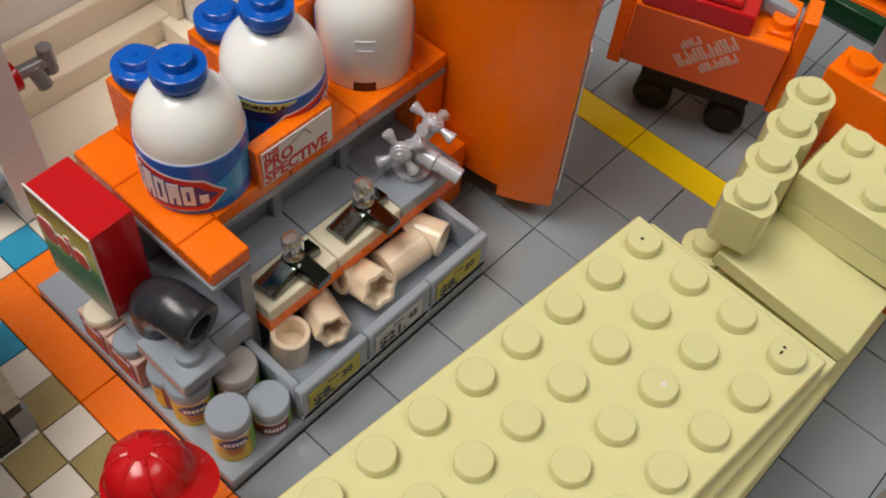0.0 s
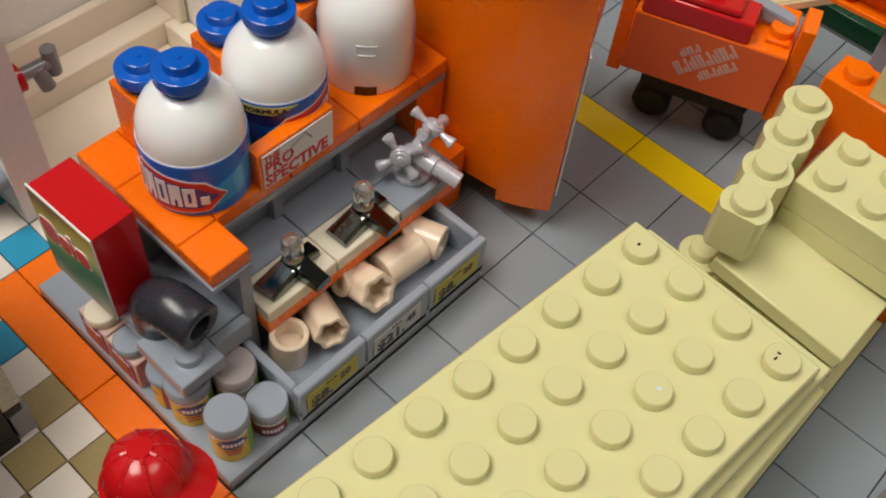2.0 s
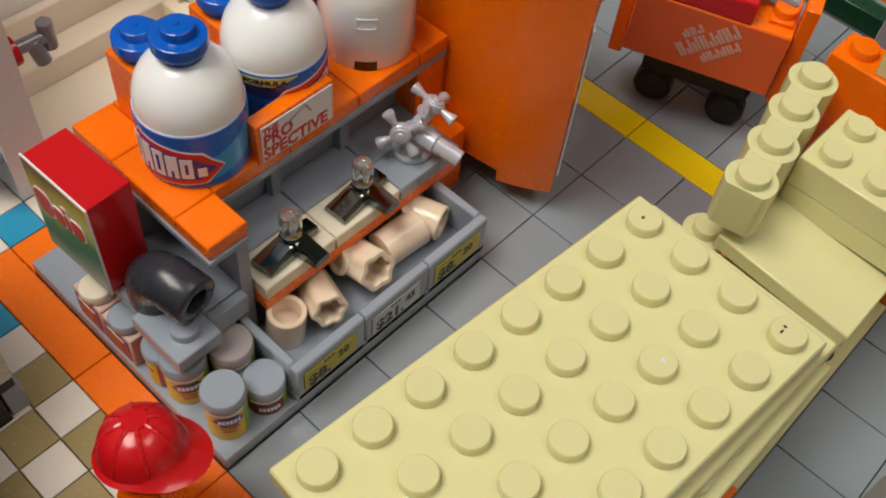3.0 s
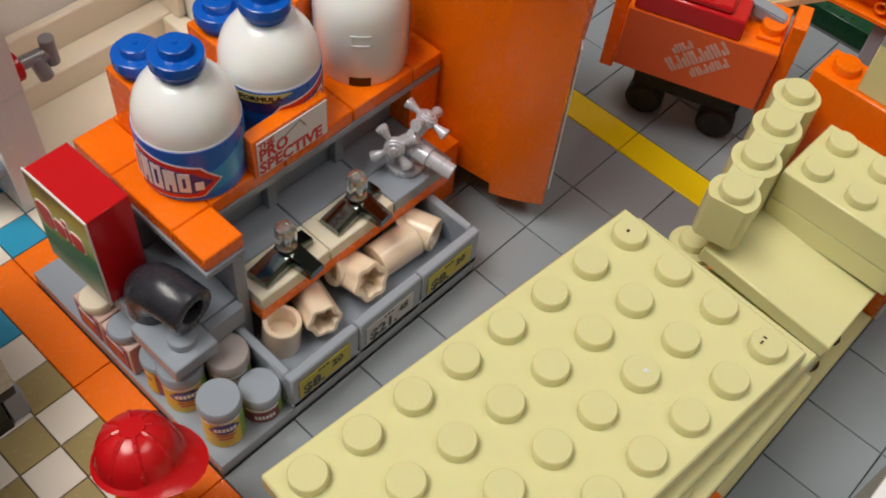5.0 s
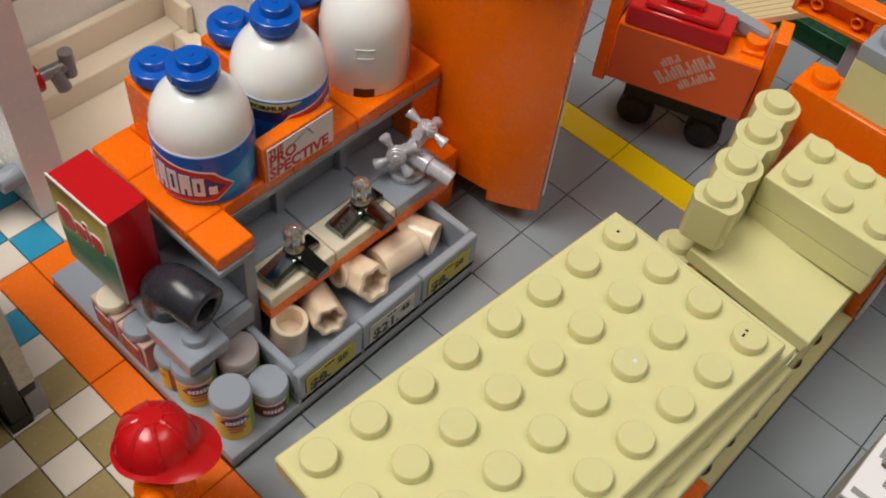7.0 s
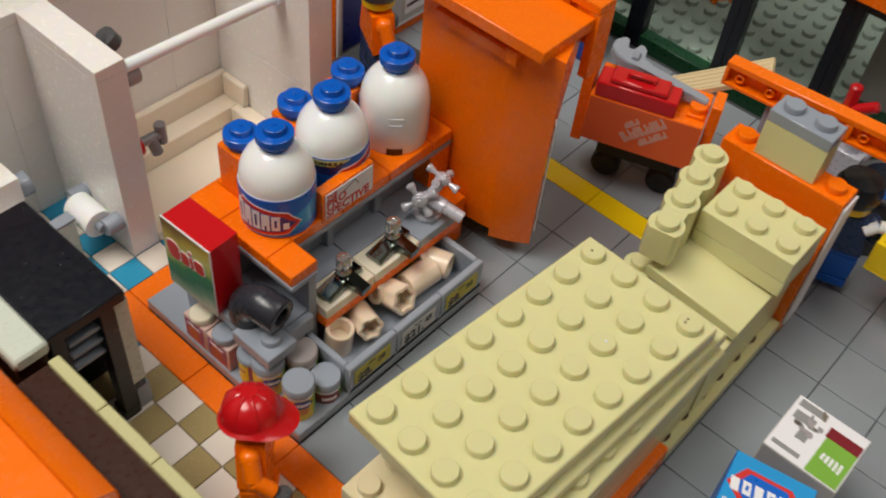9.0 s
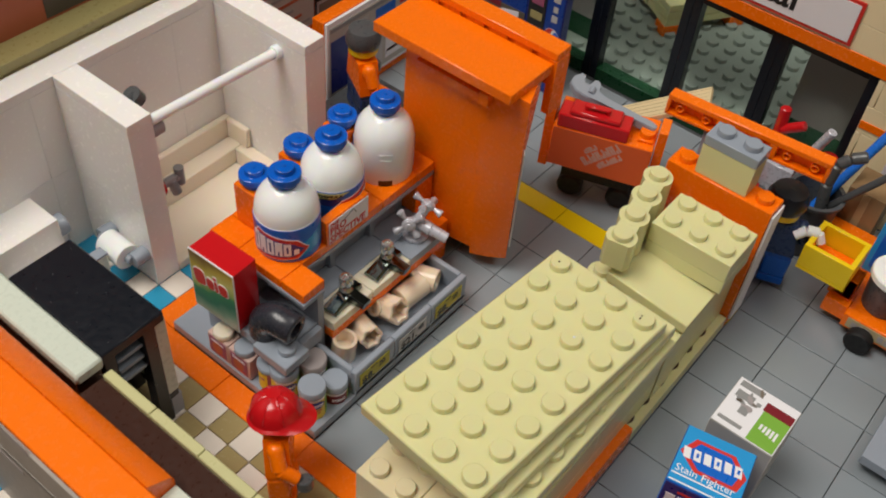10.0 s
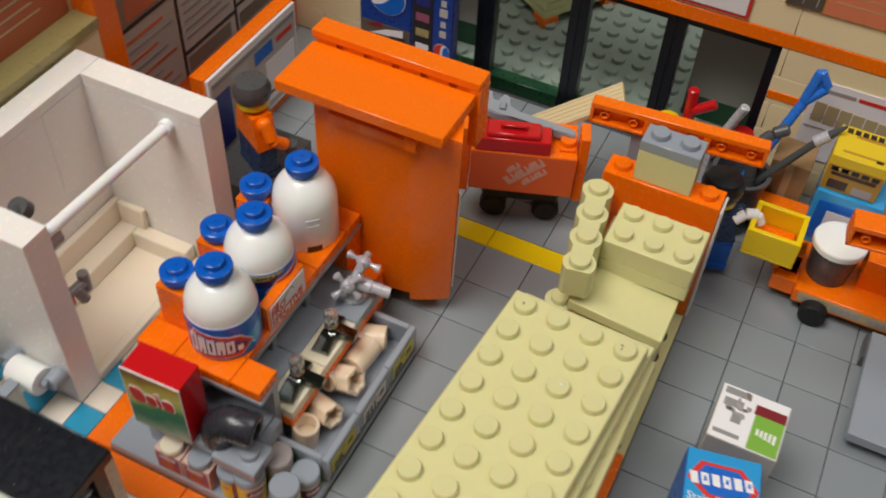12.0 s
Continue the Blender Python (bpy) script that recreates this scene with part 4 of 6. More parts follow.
def cross_tap():
    t = thing("cross_handle_tap", "silver grey tap with cross handles on a grey tile", "tap", 3.65, 2.25, MZ)
    bm = B()
    lathe(bm, ((0.46, 0), (0.48, 0.03), (0.48, 0.14), (0.44, 0.18), (0.3, 0.18), (0.27, 0.22), (0.26, 0.75)), n=28)
    rod(bm, (0, 0.02, 0.72), (0.12, -0.62, 0.62), 0.23, 20)
    rod(bm, (0.1, -0.5, 0.64), (0.32, -1.2, 0.42), 0.2, 20)
    rod(bm, (0, 0, 0.72), (-0.42, 0.05, 0.86), 0.16)
    rod(bm, (0, 0, 0.72), (0.5, -0.1, 1.2), 0.17)
    part("tap_body", bm, SILVER, t)
    for c, ax in (((-0.42, 0.0, 0.88), Vector((-0.75, -0.6, 0.25))), ((0.52, -0.1, 1.25), Vector((0.45, -0.2, 0.85)))):
        bm = B()
        ax.normalize()
        u = ax.cross(Vector((0, 0, 1))).normalized()
        w = ax.cross(u).normalized()
        c = Vector(c)
        rod(bm, c - ax * 0.1, c + ax * 0.1, 0.25, 24)
        rod(bm, c + ax * 0.09, c + ax * 0.14, 0.19, 20)
        rod(bm, c + ax * 0.12, c + ax * 0.18, 0.09, 12)
        hub = part("cross_handle", bm, SILVER, t)
        for k in range(4):
            bm = B()
            a = 0.6 + k * math.pi / 2
            d = u * math.cos(a) + w * math.sin(a)
            lathe(bm, ((0.07, 0.1), (0.075, 0.3), (0.105, 0.42), (0.15, 0.56), (0.14, 0.6)), n=14, m=Matrix.Translation(c) @ d.to_track_quat("Z", "Y").to_matrix().to_4x4())
            part("handle_arm", bm, SILVER, hub)


def ring_tube(bm, p, d, length, r, hole, n=36, notch=0):
    """A tube from p along d; its open mouth may be lobed."""
    d = Vector(d).normalized()
    m = Matrix.Translation(Vector(p)) @ d.to_track_quat("Z", "Y").to_matrix().to_4x4()
    prof = ((r - 0.02, 0), (r, 0.02), (r, length * 0.55), (r, length - 0.03), (r - 0.025, length), (hole + 0.015, length), (hole, length - 0.02), (hole, length - 0.5))
    vs = lathe(bm, prof, n=n, m=None)
    if notch:
        for ring in range(len(prof)):
            for i in range(n):
                w = math.cos(6 * 2 * math.pi * i / n)
                k = 1 + ((0.03, 0.03, 0.06, 0.09, 0.09)[ring] * w if ring < 5 else 0.13 * w)
                v = vs[ring * n + i]
                v.co.x *= k
                v.co.y *= k
    bmesh.ops.transform(bm, matrix=m, verts=vs)


def fittings():
    specs = (
        ("pipe_sleeve", "short cream plastic pipe sleeve standing in the tray", (((-1.12, 1.4, 0.6), (0.03, -0.08, 1), 0.98, 0.44, 0.31, 0),)),
        ("pipe_fitting", "cream toothed pipe fitting lying in the tray", (((0.28, 2.45, 0.82), (-0.36, -1.0, 0.3), 1.85, 0.41, 0.29, 1),)),
        ("pipe_fitting", "cream toothed pipe fitting lying in the tray", (((1.22, 1.8, 1.0), (-0.1, -1.0, 0.45), 1.15, 0.47, 0.32, 1), ((1.2, 1.6, 1.2), (-0.9, 0.1, 0.3), 0.55, 0.36, 0.2, 0))),
        ("pipe_sleeve", "cream plastic pipe lying in the tray", (((1.75, 1.3, 1.12), (1, -0.08, 0.03), 1.15, 0.46, 0.33, 0),)),
        ("pipe_elbow", "cream plastic pipe elbow lying in the tray", (((3.05, 1.75, 1.15), (0.35, -1.0, 0.0), 0.95, 0.44, 0.34, 0), ((3.0, 1.6, 1.15), (-0.8, 0.1, 0.2), 0.4, 0.4, 0.3, 0))),
    )
    for nm, lab, tubes in specs:
        t = thing(nm, lab, "pipe fitting", 0, 0, 0, group="pipe fittings in the tray")
        bm = B()
        for p, d, ln, r, hole, notch in tubes:
            ring_tube(bm, p, d, ln, r, hole, 36, notch)
        part("fitting_body", bm, PIPE_CREAM, t)


def shelf_sign():
    t = thing("shelf_sign", "orange framed white sign with red lettering on the shelf top", "sign", -0.25, 2.92, ST)
    bm = B()
    box(bm, 0, 0, -0.12, 2.05, 0.35, 1.0)
    part("sign_block", bm, ORANGE, t)
    face = boxpart("sign_face", (0.1, -0.03, -0.06, 2.0, -0.004, 0.92), P_WHITE, t, "white paper face", 0.003)
    q = lambda x, z, s: pose(x * U, -0.034 * U, z * U, 90, 0, 0) @ Matrix.Diagonal((s, 1, 1, 1))
    text_part("lettering", "THE", 0.24, P_RED, face, q(0.13, 0.7, 0.95), "", 0.008)
    text_part("lettering", "PRO", 0.46, P_RED, face, q(0.13, 0.36, 0.88), "", 0.016)
    text_part("lettering", "SPECTIVE", 0.45, P_RED, face, q(0.12, -0.01, 0.93), "", 0.016)
    bm = B()
    rod(bm, (0.7, -0.035, 0.62), (1.25, -0.035, 0.85), 0.02, 6)
    rod(bm, (1.25, -0.035, 0.85), (1.4, -0.035, 0.6), 0.02, 6)
    part("roof_mark", bm, P_GREY, face)


detergent_box()
elbow_pipe()
ledge()
cans_and_boxes()
tap(-0.21, 1.88)
tap(1.89, 1.88)
cross_tap()
fittings()
shelf_sign()


# ---- dolls ----
def doll(name, label, at, torso, legs, hat, hat_kind, seated=False, down=False):
    """A toy figure as one plain mesh; it faces its own -y."""
    bm = B()
    mats = [torso, legs, hat, SKIN_YELLOW, DARK_GREY]
    seen = set()

    def mark(k):
        for f in bm.faces:
            if f not in seen:
                f.material_index = k
                seen.add(f)
    if seated:
        for s in (-0.49, 0.49):
            box(bm, s - 0.46, -1.5, 1.0, s + 0.46, 0.4, 1.5, 0.06)
    else:
        for s in (-0.49, 0.49):
            box(bm, s - 0.46, -0.5, 0, s + 0.46, 0.42, 0.35, 0.04)
            box(bm, s - 0.46, -0.35, 0.35, s + 0.46, 0.4, 1.35, 0.06)
        box(bm, -0.93, -0.4, 1.3, 0.93, 0.4, 1.5, 0.05)
    mark(1)
    prism(bm, [(-0.95, 1.5), (0.95, 1.5), (0.66, 2.95), (-0.66, 2.95)], -0.42, 0.42)
    for s in (-1, 1):
        lathe(bm, ((0.1, -0.32), (0.24, -0.26), (0.3, -0.1), (0.3, 0.1), (0.22, 0.26), (0.1, 0.32)), s * 0.82, 0, 2.62, 16)
        rod(bm, (s * 0.84, 0, 2.7), (s * 1.14, -0.12, 2.0), 0.27, 16, 0.08)
        if s < 0 or not down:
            rod(bm, (s * 1.14, -0.08, 2.08), (s * 1.12, -0.66, 1.6), 0.25, 16, 0.06)
        else:
            rod(bm, (s * 1.14, -0.1, 2.1), (s * 1.12, 0.1, 1.5), 0.25, 16, 0.06)
    mark(0)
    for s in (-1, 1):
        if s < 0 or not down:
            rod(bm, (s * 1.12, -0.6, 1.64), (s * 1.12, -0.82, 1.45), 0.15, 12)
            rod(bm, (s * 1.12, -0.88, 1.2), (s * 1.12, -0.88, 1.62), 0.28, 14, 0.04)
        else:
            rod(bm, (s * 1.12, 0.1, 1.52), (s * 1.12, 0.16, 1.25), 0.15, 12)
            rod(bm, (s * 1.12, 0.0, 1.05), (s * 1.12, 0.35, 1.15), 0.28, 14, 0.04)
    mark(4)
    cyl(bm, 0, 0, 2.95, 3.1, 0.35)
    lathe(bm, ((0.5, 3.05), (0.61, 3.15), (0.63, 3.5), (0.61, 3.85), (0.5, 4.0)), n=24)
    mark(3)
    if hat_kind == "helmet":
        # domed helmet with eight ribs, a button on top and a brim that runs out in front
        n = 40
        prof = ((0.66, 3.5, 0), (0.93, 3.46, 1), (0.95, 3.49, 1), (0.86, 3.57, 0.3), (0.84, 3.7, 0), (0.81, 3.88, 0), (0.73, 4.08, 0), (0.58, 4.25, 0), (0.4, 4.35, 0), (0.27, 4.39, 0), (0.25, 4.43, 0), (0.04, 4.44, 0))
        rings = []
        for r, z, k in prof:
            ring = []
            for i in range(n):
                a = 2 * math.pi * i / n
                f = max(0.0, -math.sin(a)) ** 1.5 * k
                g = r * (1 + 0.42 * f)
                ring.append(bm.verts.new((g * math.cos(a) * (1 - 0.05 * f), g * math.sin(a), z - 0.16 * f)))
            rings.append(ring)
        for a, c in zip(rings, rings[1:]):
            for i in range(n):
                bm.faces.new((a[i], a[(i + 1) % n], c[(i + 1) % n], c[i])).smooth = True
        bm.faces.new(rings[-1])
        for k in range(8):
            a = 2 * math.pi * (k + 0.5) / 8
            pr = ((0.845, 3.68), (0.84, 3.78), (0.815, 3.9), (0.775, 4.01), (0.72, 4.11), (0.64, 4.2), (0.54, 4.29), (0.41, 4.36), (0.26, 4.4))
            pr = [(r0 - 0.035, z0 - 0.02) for r0, z0 in pr]
            for (r0, z0), (r1, z1) in zip(pr, pr[1:]):
                rod(bm, (r0 * math.cos(a), r0 * math.sin(a), z0), (r1 * math.cos(a), r1 * math.sin(a), z1), 0.06, 8, 0.002)
    elif hat_kind == "cap":
        lathe(bm, ((0.68, 3.55), (0.74, 3.6), (0.74, 3.75), (0.7, 4.0), (0.52, 4.25), (0.1, 4.32)), n=28)
        box(bm, -0.5, -1.05, 3.58, 0.5, -0.5, 3.68, 0.03)
    else:
        lathe(bm, ((0.66, 3.45), (0.72, 3.6), (0.74, 3.9), (0.6, 4.2), (0.12, 4.3)), n=28)
    mark(2)
    ob = part(name, bm, mats[0])
    for m in mats[1:]:
        ob.data.materials.append(m)
    ob.matrix_basis = at
    return tagged(ob, label, "doll")


def stand(x, y, z, rz, lean=(0, 0), size=1.0):
    """A pose in studs; the lean is how far the head stands off to x and y, per stud of height."""
    tilt = Vector((0, 0, 1)).rotation_difference(Vector((lean[0], lean[1], 1)))
    return Matrix.Translation((x * U, y * U, z * U)) @ tilt.to_matrix().to_4x4() @ Matrix.Rotation(radians(rz), 4, "Z") @ Matrix.Scale(size, 4)


doll("toy_figure", "toy figure in orange overalls and a ribbed red helmet", stand(-5.9, -0.5, 0, 42, (0.13, 0.18), 0.92), ORANGE, ORANGE, RED, "helmet", False, True)
doll("toy_figure", "toy figure in orange vest with a dark grey cap", stand(8.6, 9.35, 1.3, 60), ORANGE, DARK_BLUE, DARK_GREY, "hair")
doll("toy_figure", "toy figure in dark blue overalls with black hair", stand(12.9, -7.65, 0.35, 110, (0, 0), 1.05), DARK_BLUE, BLUE, BLACK, "hair")
doll("toy_figure", "seated toy figure in red with a yellow helmet by the window", stand(17.6, -4.5, -0.78, 30, (0, 0), 0.84), RED, RED, YELLOW, "cap", True)
t = thing("grey_step", "low grey step under the toy figure", "step", 8.6, 9.35, 0)
boxpart("step_body", (-1.5, -1, 0, 2.2, 1.6, 1.3), DARK_GREY, t)


# ---- timber cart ----
def timber_cart():
    t = thing("timber_cart", "orange flat shop cart with a tall end wall", "cart", 0, 0, 0)
    boxpart("deck", (-6.0, -7.9, 0.1, 9.6, -4.1, 0.55), ORANGE, t)
    boxpart("side_rail", (-6.0, -8.0, 0.1, 2.9, -7.3, 1.0), ORANGE, t, "orange side rail", 0.04)
    bm = B()
    box(bm, 2.9, -8.0, 0.1, 9.6, -7.2, 0.75, 0.04)
    part("side_rail", bm, TAN, t, "tan side rail with holes")
    # no recess cut: each hole's dark inside is painted as a flat disc
    for x in (3.3, 4.3, 5.3, 6.3, 7.3, 8.3):
        bm = B()
        cyl(bm, x, -7.42, 0.74, 0.77, 0.36)
        part("rail_hole", bm, BROWN, t, "flat brown disc with a hole's shade in its colour")
    bm = B()
    box(bm, 9.62, -8.0, 0.1, 10.62, -4.0, 6.1, 0.03)
    part("end_wall", bm, ORANGE, t)
    for y in (-4.5, -7.5):
        bm = B()
        stud(bm, 10.12, y, 6.1)
        part("stud", bm, ORANGE, t)
    boxpart("end_card", (9.7, -8.1, 0.6, 10.6, -8.02, 5.9), P_WHITE, t, "white card panel", 0.01)


def timber_plate(cx, cy, z, rx, ry, rz, nx, ny, h, seams=()):
    t = thing("timber_plate", "tan studded plate in a loose twisted stack", "plate", cx, cy, z, rx, ry, rz, group="stacked tan plates")
    t.scale = (1.083, 1.083, 1.083)
    bm = B()
    box(bm, -nx / 2, -ny / 2, 0, nx / 2, ny / 2, h, 0.04)
    part("plate_body", bm, TAN, t)
    bm = B()
    stud(bm, 0, 0, 0, 32)
    first = part("stud", bm, TAN, t)
    me = first.data
    bpy.data.objects.remove(first)
    for i in range(nx):
        for j in range(ny):
            shared("stud", me, TAN, t, -nx / 2 + i + 0.5, -ny / 2 + j + 0.5, h)
    return t


def timber_stack():
    """Loose plates, each turned a little against the one below."""
    top = timber_plate(-0.608, -5.186, 5.19, -1.46, -0.31, -4.58, 8, 4, 0.4)
    timber_plate(-0.06, -5.41, 4.6, -1.0, -0.2, -3.3, 8, 4, 0.4)
    timber_plate(-0.12, -5.72, 4.0, 0, 0, -1.2, 8, 4, 0.4)
    for x, y, w, d, m in ((3.46, 1.52, 0.03, 0.025, BROWN), (3.4, -1.42, 0.04, 0.018, BROWN), (3.52, -1.4, 0.02, 0.03, BROWN), (1.55, -0.55, 0.035, 0.035, WHITE)):
        boxpart("scuff", (x - w, y - d, 0.612, x + w, y + d, 0.618), m, top, "small dark scuff" if m is BROWN else "pale speck", 0.001)
    t = thing("timber_block", "pile of tan bricks under the twisted plates", "brick pile", 0, 0, 0.55)
    brickpart("brick", -5.3, -5.0, 1.2, 2, 2, 1.3, TAN_PALE, t)
    brickpart("brick", -5.3, -7.0, 1.2, 2, 2, 1.3, TAN_PALE, t)
    brickpart("brick", -5.3, -7.0, 0, 4, 4, 1.2, TAN_PALE, t, top=False)
    boxpart("brick", (-3.3, -7.7, 1.2, 0.6, -3.6, 2.5), TAN, t)
    boxpart("brick", (0.6, -7.7, 1.2, 4.5, -3.6, 2.5), TAN, t)
    boxpart("brick", (-1.3, -7.7, 0, 4.5, -3.6, 1.2), TAN, t)
    boxpart("brick", (-3.6, -7.5, 2.5, -0.2, -3.8, 3.44), TAN, t)
    boxpart("brick", (-0.2, -7.5, 2.5, 3.6, -3.8, 3.44), TAN, t)
    boxpart("brick", (4.52, -7.75, 0, 5.62, -4.75, 2.93), TAN, t)


def cart_load():
    t = thing("smooth_plank", "smooth tan plank behind the stack", "plank", 0, 0, 0.55)
    tilt = Matrix.Translation((0, -6.3 * U, 3.66 * U)) @ Matrix.Rotation(radians(5.4), 4, "X") @ Matrix.Translation((0, 6.3 * U, -3.66 * U))
    boxpart("plank_body", (5.24, -7.85, 3.26, 9.6, -4.7, 3.66), TAN, t, "", 0.03).matrix_basis = tilt
    boxpart("plank_support", (5.75, -7.7, 0, 9.6, -4.9, 3.1), TAN, t, "", 0.03)
    t = thing("tan_block", "tan two by three brick on the smooth plank", "brick", 7.05, -8.0, 4.2)
    brickpart("block_body", 0, 0, 0, 2, 3, 0.6, TAN, t, top=False)
    brickpart("block_body", 0, 0, 0.6, 2, 3, 0.8, TAN, t, top=False)
    for i in range(2):
        for j in range(3):
            bm = B()
            stud(bm, 0.5 + i, 0.5 + j, 1.396)
            part("stud", bm, TAN, t)
    t = thing("round_brick_pile", "leaning pile of tan round bricks", "brick pile", 0, 0, 0.55)
    pts = [(5.5 + 1.115 * k, -4.74 + 0.205 * k) for k in range(4)]
    top = 5.36
    turn = math.atan2(0.205, 1.115)
    for k, (x, y) in enumerate(pts):
        bm = B()
        ring = []
        for i in range(32):
            a = 2 * math.pi * i / 32
            u, v = 0.52 * math.cos(a), 0.52 * math.sin(a)
            if k == 0:
                u = max(u, -0.36)
            ring.append((x + u * math.cos(turn) - v * math.sin(turn), y + u * math.sin(turn) + v * math.cos(turn)))
        plate_xy(bm, ring, 4.2 if k == 0 else 3.86, top)
        for f in bm.faces:
            f.smooth = True
        stud(bm, x, y, top, 28, 0.325)
        part("round_brick", bm, TAN, t)
    for (x0, y0), (x1, y1) in zip(pts, pts[1:]):
        bm = B()
        dx, dy = x1 - x0, y1 - y0
        n = math.hypot(dx, dy)
        ox, oy = -dy / n * 0.34, dx / n * 0.34
        plate_xy(bm, [(x0 + ox, y0 + oy), (x0 - ox, y0 - oy), (x1 - ox, y1 - oy), (x1 + ox, y1 + oy)], 4.2, top - 0.004)
        part("web", bm, TAN, t)
    bm = B()
    cyl(bm, 5.75, -4.3, 0, 3.1, 0.5)
    part("round_brick", bm, TAN, t)
    bm = B()
    stud(bm, 5.75, -4.3, 3.1)
    part("stud", bm, TAN, t)
    t = thing("capped_block", "tan brick with a light grey studded cap plate", "brick", 9.72, -6.95, 6.1)
    boxpart("block_body", (0.02, 0.02, 0, 0.98, 1.98, 1.25), TAN, t)
    brickpart("cap_plate", 0, 0, 1.25, 1, 2, 0.4, GREY, t, "light grey studded plate")


timber_cart()
timber_stack()
cart_load()


# ---- tall orange wheeled bin ----
def wheeled_bin():
    t = thing("wheeled_bin", "tall orange wheeled bin with an overhanging ridged lid", "bin", 0, 0, 0)
    # body narrowing towards the floor, with a notch for the wheel axle
    def slab(name, front, back, mat, label=""):
        bm = B()
        a, b = [bm.verts.new(p) for p in front], [bm.verts.new(p) for p in back]
        n = len(a)
        bm.faces.new(a[::-1])
        bm.faces.new(b)
        for k in range(n):
            bm.faces.new((a[k], a[(k + 1) % n], b[(k + 1) % n], b[k]))
        bmesh.ops.triangulate(bm, faces=[f for f in bm.faces if len(f.verts) > 4])
        bmesh.ops.recalc_face_normals(bm, faces=bm.faces)
        return part(name, bm, mat, t, label)

    bm = B()
    cols, rows = 14, 12
    ring = []
    for u in sorted([i / cols for i in range(cols + 1)] + [0.638, 0.6401]):
        top, low = Vector((5.5, 4.6 - 5.16 * u, 9.0)), Vector((5.5 + 0.81 * u ** 3, 1.15 - 1.29 * (u - 0.64) / 0.36, 0.62 + 0.16 * (u - 0.64) / 0.36)) if u > 0.64 else Vector((5.5 + 0.81 * u ** 3, 4.6 - 5.38 * u, 0.98))
        line = [bm.verts.new(top.lerp(low, k / rows)) for k in range(rows + 1)]
        line.append(bm.verts.new((7.4, low.y * 0.8 + 0.8, low.z)))
        line.append(bm.verts.new((7.9, top.y * 0.8 + 0.9, 9.0)))
        ring.append(line)
    n = len(ring[0])
    for a, b in zip(ring, ring[1:]):
        for k in range(n):
            f = bm.faces.new((a[k], b[k], b[(k + 1) % n], a[(k + 1) % n]))
            f.smooth = k < rows
    bm.faces.new(ring[0])
    bm.faces.new(ring[-1][::-1])
    bmesh.ops.recalc_face_normals(bm, faces=bm.faces)
    part("body", bm, ORANGE, t)
    slab("side_card", ((5.76, -0.49, 6.6), (6.26, -0.22, 1.5), (6.5, -0.045, 1.5), (6.0, -0.315, 6.6)),
         ((5.79, -0.52, 6.6), (6.29, -0.25, 1.5), (6.53, -0.075, 1.5), (6.03, -0.345, 6.6)), P_WHITE, "white card panel")
    # support added under the bin, coloured dark to match the shade there
    boxpart("wheel_base", (6.5, 1.6, 0, 7.6, 4.2, 1.3), DARK_GREY, t, "dark support added in the shade under the bin")
    boxpart("lid", (4.94, -0.15, 9.0, 7.3, 5.65, 9.4), ORANGE, t, "", 0.03)
    boxpart("lid_ridge", (7.3, -0.25, 9.5, 8.1, 5.7, 9.8), ORANGE, t, "", 0.03)
    for k in range(6):
        boxpart("ridge_block", (7.34, -0.2 + 1.0 * k, 9.0, 8.05, 0.55 + 1.0 * k, 9.5), ORANGE, t)
    boxpart("ridge_core", (7.42, -0.15, 9.0, 7.9, 5.6, 9.48), ORANGE, t)
    boxpart("ridge_end", (7.3, -0.27, 7.3, 8.08, 0.05, 9.5), ORANGE, t)
    boxpart("ridge_back", (7.95, 0.0, 7.9, 8.1, 5.6, 9.5), ORANGE, t)
    boxpart("hinge_bar", (5.3, 1.0, 8.15, 5.5, 4.0, 8.5), ORANGE, t)
    boxpart("hinge_bar", (5.2, 0.85, 8.2, 5.5, 1.25, 8.7), ORANGE, t)


